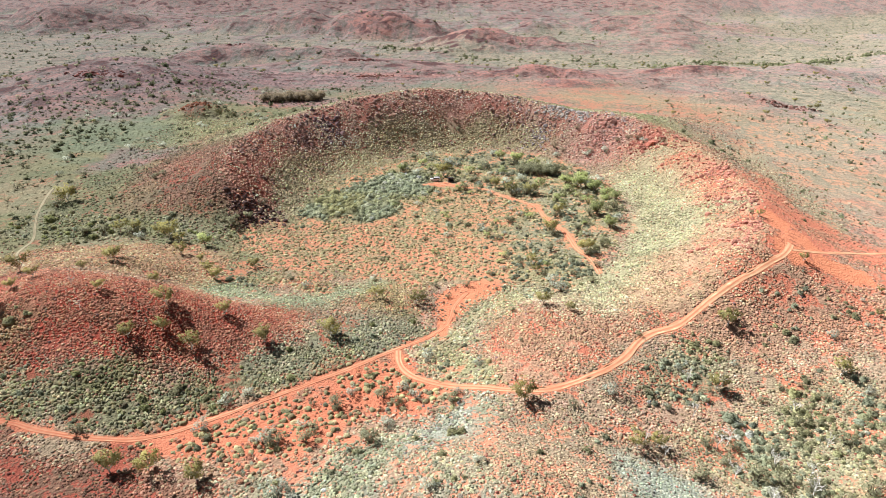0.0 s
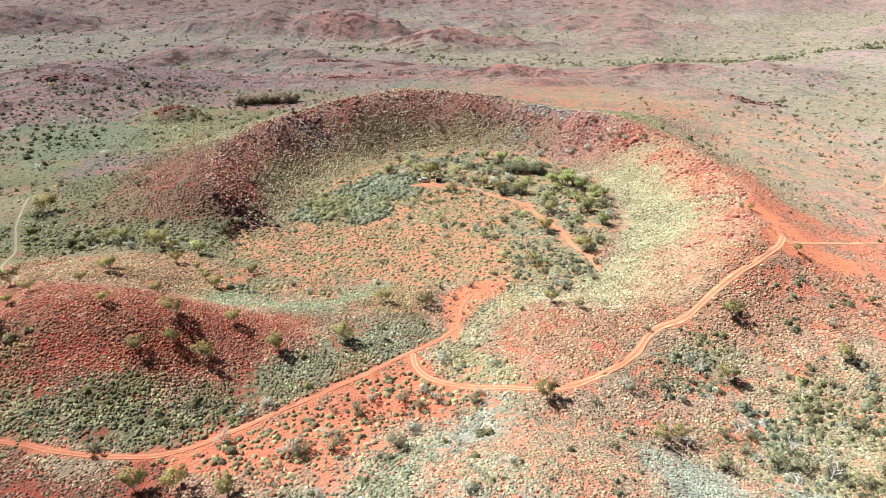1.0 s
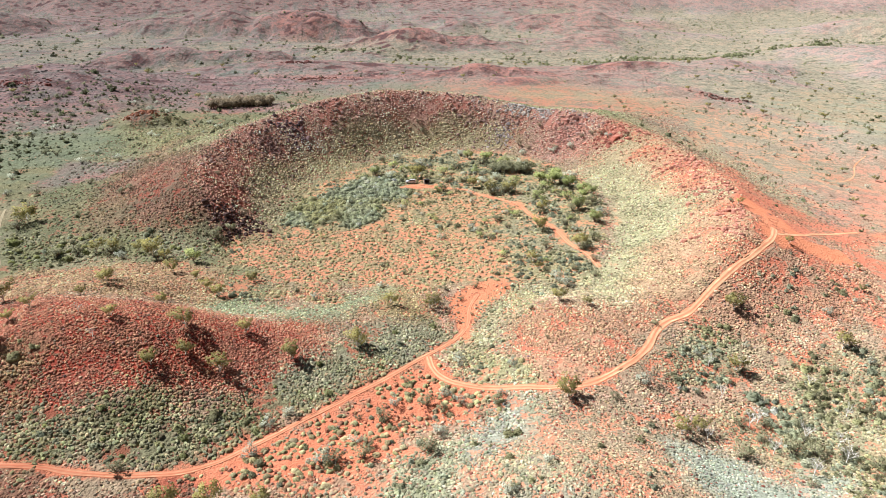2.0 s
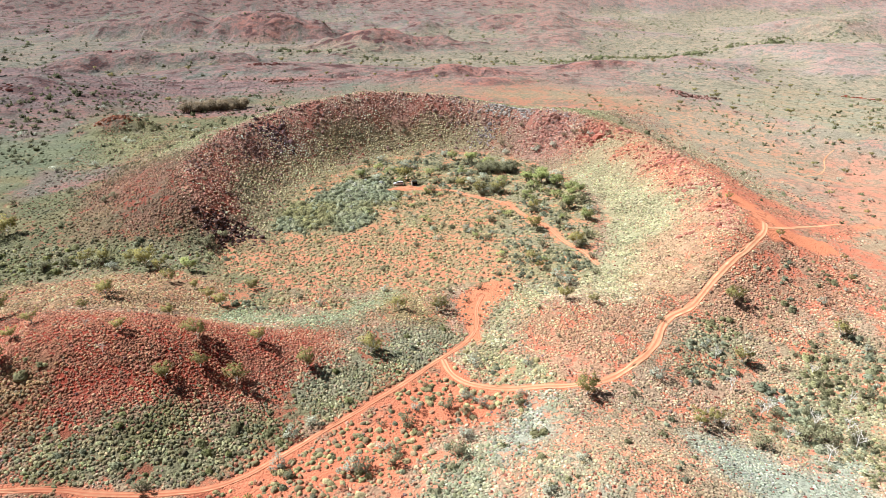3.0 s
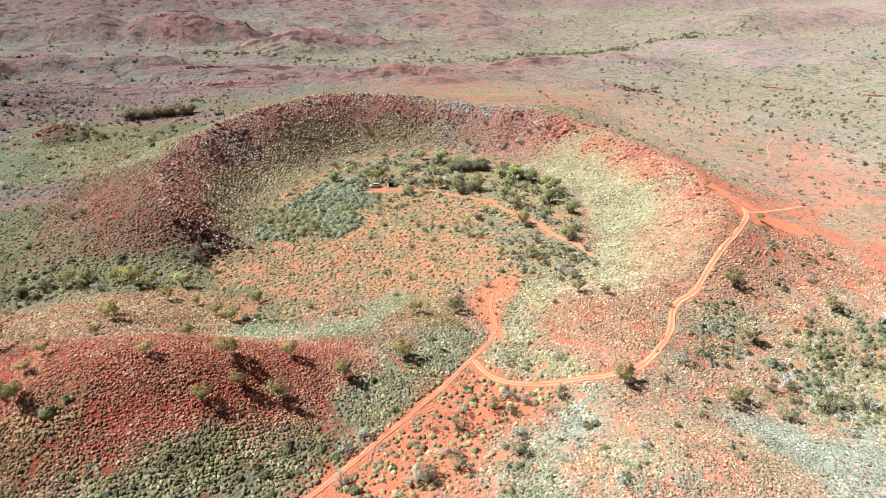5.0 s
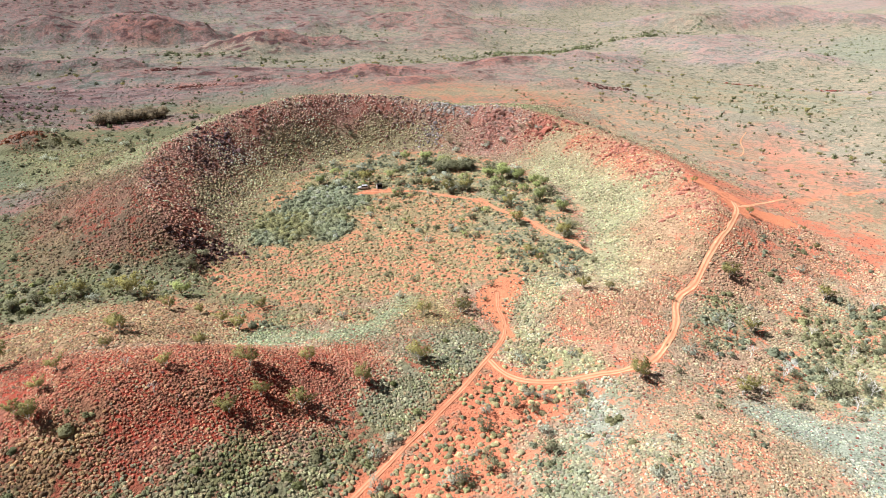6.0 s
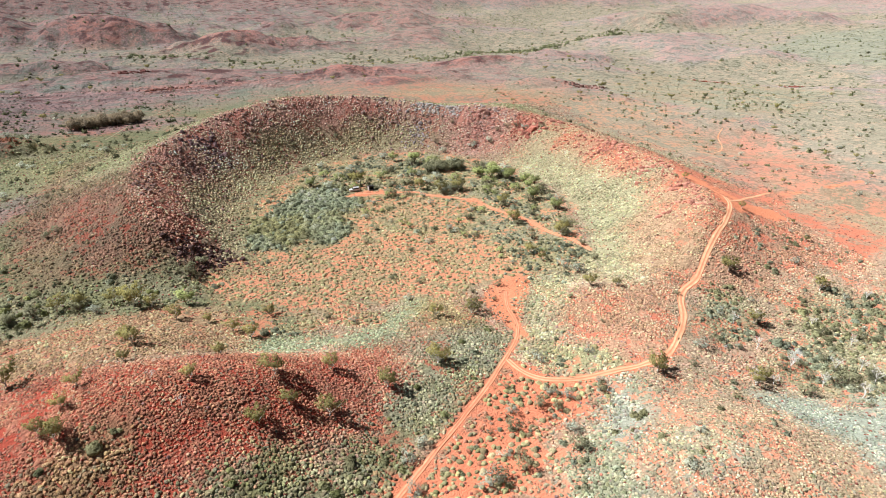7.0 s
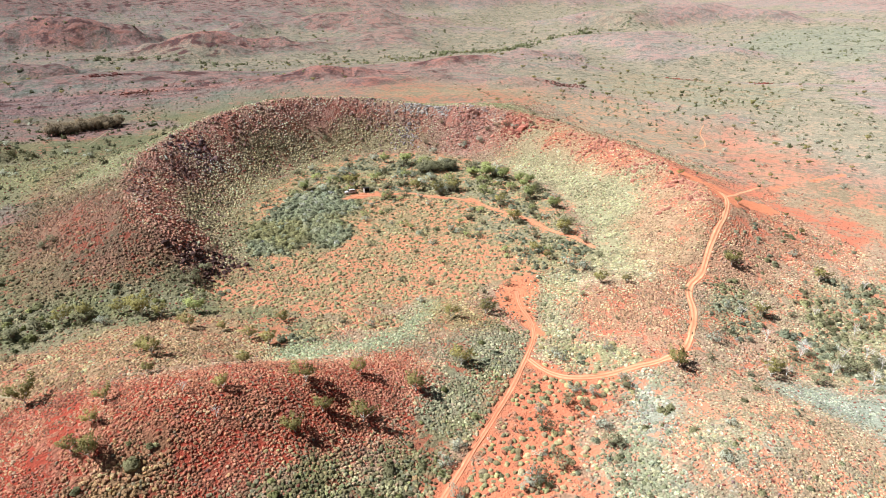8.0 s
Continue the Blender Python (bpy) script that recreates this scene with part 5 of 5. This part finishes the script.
def plant_all(makers, places, label, category, group, seed):
    """Builds one plant of each form and sets copies of them at the places."""
    rnd = random.Random(seed)
    forms = [tagged(m(seed * 10 + k), label, category, group) for k, m in enumerate(makers)]
    spots_left = []
    for k, (x, y, h) in enumerate(places):
        s = Vector((h * rnd.uniform(0.92, 1.12), h * rnd.uniform(0.92, 1.12), h))
        m = Matrix.LocRotScale((x, y, float(land(x, y)) - 0.02), Euler((rnd.uniform(-0.06, 0.06), rnd.uniform(-0.06, 0.06), rnd.uniform(0, 6.28))), s)
        if k < len(forms):
            spots_left.append(m)
        else:
            copy_thing(forms[k % len(forms)], m)
    for form, m in zip(forms, spots_left):
        form.matrix_basis = m


def more_places(count, seed, area, low, high, want):
    """Further places inside an area where a cover is strong and no track runs."""
    r = np.random.default_rng(seed)
    x, y = r.uniform(area[0], area[1], count * 12), r.uniform(area[2], area[3], count * 12)
    c = covers(x, y)
    keep = (r.random(len(x)) < np.clip(want(c), 0, 1)) & (off_track(x, y) > 3.0)
    x, y = x[keep][:count], y[keep][:count]
    return [(float(a), float(b), float(r.uniform(low, high))) for a, b in zip(x, y)]


plant_all([gum_tree] * 6, GUMS, "small snappy gum with pale trunk and sparse yellow-green crown", "tree", "gums on the slopes", 3)
plant_all([gum_tree] * 4, more_places(120, 5, (-320, 480, 300, 760), 2.4, 4.6, lambda c: c["away"] * (0.2 + 0.6 * c["lowland"])), "distant gum tree standing on the olive plain", "tree", "gums on the plain", 4)
PLAIN_GUMS = [(169, 198, 2.6), (162, 203, 2.2), (219, 263, 3), (247, 278, 2.8), (211, 276, 2.6), (238, 243, 3), (238, 225, 3.2), (245, 214, 3), (217, 189, 2.6), (290, 222, 3.4), (207, 204, 2.6), (173, 221, 2.6), (126, 161, 2), (119, 150, 2.2), (193, 377, 3.4), (202, 422, 3.6), (266, 449, 3.2), (243, 296, 2.6), (261, 275, 2.8), (190, 320, 2.4), (136, 372, 3.4), (143, 406, 3)]
plant_all([gum_tree] * 4, PLAIN_GUMS, "low open-crowned gum throwing a dark shadow on the salmon plain", "tree", "gums on the outer plain", 14)
plant_all([leafy_tree] * 3, LEAFY_TREES, "dense bright green leafy tree on the crater floor", "tree", "leafy trees on the crater floor", 5)
plant_all([lambda s: bush(s, "acacia_bush", ACACIA_LEAF, 1.0, 46, "dense dark olive foliage")] * 5, DARK_BUSHES, "dark olive acacia bush on red soil", "bush", "acacia bushes", 6)
plant_all([lambda s: bush(s, "acacia_bush", ACACIA_LEAF, 1.0, 40, "dense dark olive foliage")] * 4, more_places(60, 8, (-150, 120, 80, 320), 1.0, 1.9, lambda c: 0.8 * c["swale"] + 0.25 * c["floor"] + 0.35 * c["creek"] + 0.1 * c["flat"] + 0.08 * c["slope"]), "small dark olive bush among spinifex", "bush", "small acacia bushes", 7)
plant_all([lambda s: bush(s, "silver_bush", SILVER_LEAF, 1.15, 44, "soft silver-grey foliage")] * 5, SILVER_BUSHES, "rounded silver-grey bush among spinifex", "bush", "silver bushes", 8)
plant_all([lambda s: bush(s, "floor_bush", (SILVER_LEAF, ACACIA_LEAF, FRESH_LEAF)[s % 3], 1.1, 40, "sparse grey-olive foliage")] * 6, more_places(95, 15, (-70, 75, 172, 300), 1.3, 2.6, lambda c: c["in_floor"] * (0.5 * c["floor"] + 0.6 * c["grove_floor"] + 0.12 * c["open_red"])), "grey-olive bush on the open crater floor", "bush", "bushes over the crater floor", 15)
plant_all([lambda s: bush(s, "wall_bush", BROWN_LEAF, 1.1, 40, "dry brown-grey foliage")] * 3, [(70.4, 328, 2.6), (58.2, 324, 3), (62, 319, 2.4), (74, 310.4, 2.8), (94.4, 301.4, 3), (102.5, 289.7, 2.8), (86.2, 307, 2.6), (91, 305, 2.4), (6.6, 344, 2.6), (-9.7, 340, 2), (-70, 231, 3), (-77, 220, 2.8), (-81, 248, 2)], "dry brown-grey bush on the rocky crater wall", "bush", "bushes on the crater wall", 16)
plant_all([lambda s: bush(s, "plain_bush", (SILVER_LEAF, ACACIA_LEAF)[s % 2], 1.2, 40, "loose grey-green foliage")] * 4, more_places(130, 33, (-300, -75, 180, 470), 1.6, 3.4, lambda c: 0.5 * (1 - c["flank"]) * (c["r"] > 128)), "grey-green bush on the scrubby plain", "bush", "bushes on the scrubby plain", 17)
plant_all([dead_tree] * 3, DEAD_TREES + [(58, 118, 4.0), (63, 110, 4.5), (70, 103, 4.5), (64, 92, 4.5), (76, 100, 4.0), (60, 128, 3.6), (43.6, 107.3, 3.4), (106, 119, 3), (82, 119, 3), (84, 108, 3.5), (47, 104, 3.2)], "bleached dead tree with bare white limbs", "tree", "dead trees", 9)
plant_all([lambda s: bush(s, "grove_bush", BROWN_LEAF, 0.8, 70, "brown-olive foliage")] * 4,
          [(-117 + 2.75 * (k % 13) + 0.9 * (k // 13) + 0.8 * ((k * 5) % 4 - 1.5), 411 + 1.15 * (k % 13) + 3.4 * (k // 13) + 1.1 * ((k * 7) % 5 - 2), 4.2 + 0.55 * ((k * 3) % 5)) for k in range(52) if k not in (0, 12, 39, 51)],
          "tall olive-brown bush in a tight dark grove on the plain", "bush", "grove on the plain", 10)
plant_all([lambda s: bush(s, "grove_bush", ACACIA_LEAF, 0.9, 50, "dark grey-olive foliage")] * 4,
          [(37 + 2.9 * (k % 6) + 0.6 * (k // 6), 287 + 2.6 * (k // 6) - 0.5 * (k % 6), 4.4 + 0.5 * (k % 3)) for k in range(18)],
          "tall dark grey-olive bush in a dense stand on the crater floor", "bush", "dark stand on the crater floor", 11)
plant_all([lambda s: bush(s, "silver_bush", SILVER_LEAF, 1.2, 40, "thin grey-green foliage")] * 4, more_places(60, 31, (140, 340, 150, 340), 1.2, 2.4, lambda c: 0.6 * c["right_side"]), "low grey-green bush on the salmon plain", "bush", "bushes on the plain", 12)
plant_all([lambda s: bush(s, "leafy_bush", (FRESH_LEAF, SILVER_LEAF, ACACIA_LEAF)[s % 3], 1.25, 56, "dense olive-green foliage")] * 6, BACK_BUSHES, "broad olive-green bush at the back of the crater floor", "bush", "bushes on the crater floor", 13)

# ---- the vehicle and the shelter on the crater floor ----
WHITE_PAINT = plain_material("white_paint", (0.74, 0.75, 0.76), (0.62, 0.60, 0.57), 0.35, 2.0)
DARK_GLASS = plain_material("dark_glass", (0.02, 0.025, 0.03), (0.03, 0.035, 0.04), 0.1, 2.0)
RUBBER = plain_material("rubber", (0.025, 0.024, 0.023), (0.06, 0.04, 0.03), 0.9, 6.0)
STEEL = plain_material("dull_steel", (0.45, 0.45, 0.45), (0.3, 0.28, 0.26), 0.5, 5.0, 0.8)
BLACK_TIN = plain_material("black_tin", (0.025, 0.024, 0.023), (0.05, 0.04, 0.035), 0.7, 3.0)
PALE_TIN = plain_material("pale_tin", (0.5, 0.48, 0.44), (0.4, 0.33, 0.27), 0.6, 3.0)
LAMP_GLASS = plain_material("lamp_glass", (0.7, 0.7, 0.68), (0.6, 0.6, 0.6), 0.2, 3.0)


def box(bm, x0, x1, y0, y1, z0, z1, bevel=0.0):
    made = bmesh.ops.create_cube(bm, size=1.0)["verts"]
    for v in made:
        v.co = Vector(((x0 + x1) / 2 + v.co.x * (x1 - x0), (y0 + y1) / 2 + v.co.y * (y1 - y0), (z0 + z1) / 2 + v.co.z * (z1 - z0)))
    if bevel:
        edges = list({e for v in made for e in v.link_edges})
        bmesh.ops.bevel(bm, geom=edges, offset=bevel, segments=2, affect="EDGES")
    return bm


def profile_body(outline, half):
    """A car body from its side outline, drawn in a little at roof height."""
    bm = bmesh.new()
    sides = []
    for s in (-1, 1):
        sides.append([bm.verts.new((x, s * half * (1.0 if z < 1.15 else 0.84), z)) for x, z in outline])
    bm.faces.new(sides[0])
    bm.faces.new(sides[1][::-1])
    n = len(outline)
    for k in range(n):
        bm.faces.new((sides[0][k], sides[1][k], sides[1][(k + 1) % n], sides[0][(k + 1) % n]))
    bmesh.ops.recalc_face_normals(bm, faces=bm.faces)
    bmesh.ops.bevel(bm, geom=list(bm.edges), offset=0.05, segments=2, affect="EDGES")
    return bm


def wheel(parent, x, y):
    bm = bmesh.new()
    bmesh.ops.create_cone(bm, cap_ends=True, segments=20, radius1=0.39, radius2=0.39, depth=0.26, matrix=Matrix.Translation((x, y, 0.39)) @ Matrix.Rotation(radians(90), 4, "X"))
    bmesh.ops.bevel(bm, geom=list(bm.edges), offset=0.03, segments=1, affect="EDGES")
    w = part("wheel", bm, RUBBER, parent, "dusty black tyre")
    rim = bmesh.new()
    bmesh.ops.create_cone(rim, cap_ends=True, segments=16, radius1=0.23, radius2=0.2, depth=0.28, matrix=Matrix.Translation((x, y, 0.39)) @ Matrix.Rotation(radians(90), 4, "X"))
    part("rim", rim, STEEL, w, "dull steel rim")


def four_wheel_drive(m):
    top = tagged(new("four_wheel_drive"), "white four-wheel-drive wagon parked on red dirt behind scrub", "car")
    outline = [(-2.25, 0.55), (-2.3, 1.05), (-2.2, 1.2), (-2.0, 1.82), (0.35, 1.85), (0.95, 1.22), (2.1, 1.1), (2.25, 0.95), (2.25, 0.5), (1.95, 0.42), (-2.0, 0.42)]
    part("body", profile_body(outline, 0.92), WHITE_PAINT, top)
    for s in (-1, 1):
        for x0, x1 in ((-1.85, -1.05), (-0.95, -0.2), (-0.1, 0.45)):
            bm = box(bmesh.new(), x0, x1, s * 0.82 - 0.02, s * 0.82 + 0.02, 1.26, 1.68, 0.015)
            for v in bm.verts:
                v.co.y += s * (0.055 - 0.12 * (v.co.z - 1.26))
            part("side_window", bm, DARK_GLASS, top, "dark side window")
        part("headlight", box(bmesh.new(), 2.2, 2.29, s * 0.68 - 0.15, s * 0.68 + 0.15, 0.86, 1.03, 0.02), LAMP_GLASS, top)
        part("mirror", box(bmesh.new(), 0.62, 0.76, s * 1.0 - 0.1, s * 1.0 + 0.1, 1.18, 1.36, 0.02), RUBBER, top)
        for x in (-1.45, 1.45):
            wheel(top, x, s * 0.8)
    bm = bmesh.new()
    corners = [(0.99, -0.7, 1.26), (0.99, 0.7, 1.26), (0.46, 0.64, 1.79), (0.46, -0.64, 1.79)]
    bm.faces.new([bm.verts.new(c) for c in corners])
    bmesh.ops.solidify(bm, geom=list(bm.faces), thickness=-0.03)
    part("windscreen", bm, DARK_GLASS, top)
    part("bull_bar", box(bmesh.new(), 2.24, 2.4, -0.85, 0.85, 0.55, 0.85, 0.04), STEEL, top)
    rack = bmesh.new()
    for x in (-1.6, -0.8, 0.0):
        box(rack, x - 0.03, x + 0.03, -0.68, 0.68, 1.87, 1.93)
    for y in (-0.66, 0.66):
        box(rack, -1.75, 0.15, y - 0.03, y + 0.03, 1.93, 1.98)
    part("roof_rack", rack, STEEL, top)
    top.matrix_basis = m


def shelter(m):
    top = tagged(new("small_shelter"), "small black box shelter with pale corner post and open front", "shelter")
    part("back_wall", box(bmesh.new(), -1.1, 1.1, 0.72, 0.78, 0, 1.95, 0.01), BLACK_TIN, top)
    part("side_wall", box(bmesh.new(), 1.06, 1.12, -0.75, 0.71, 0, 1.95, 0.01), BLACK_TIN, top)
    part("side_wall", box(bmesh.new(), -1.12, -1.06, -0.75, 0.71, 0, 1.95, 0.01), PALE_TIN, top, "pale sheet-metal side")
    part("roof", box(bmesh.new(), -1.25, 1.25, -0.95, 0.9, 1.955, 2.03, 0.015), BLACK_TIN, top)
    part("floor_slab", box(bmesh.new(), -1.05, 1.05, -0.74, 0.70, -0.2, 0.06, 0.01), PALE_TIN, top)
    for x in (-1.15, 1.15):
        part("post", box(bmesh.new(), x - 0.05, x + 0.05, -0.9, -0.8, -0.2, 1.95, 0.01), PALE_TIN, top)
    top.matrix_basis = m


four_wheel_drive(pose(-3.6, 276.6, float(land(-3.6, 276.6)), 0, 0, 172))
shelter(pose(3.4, 275.4, float(land(3.4, 275.4)), 0, 0, 6))
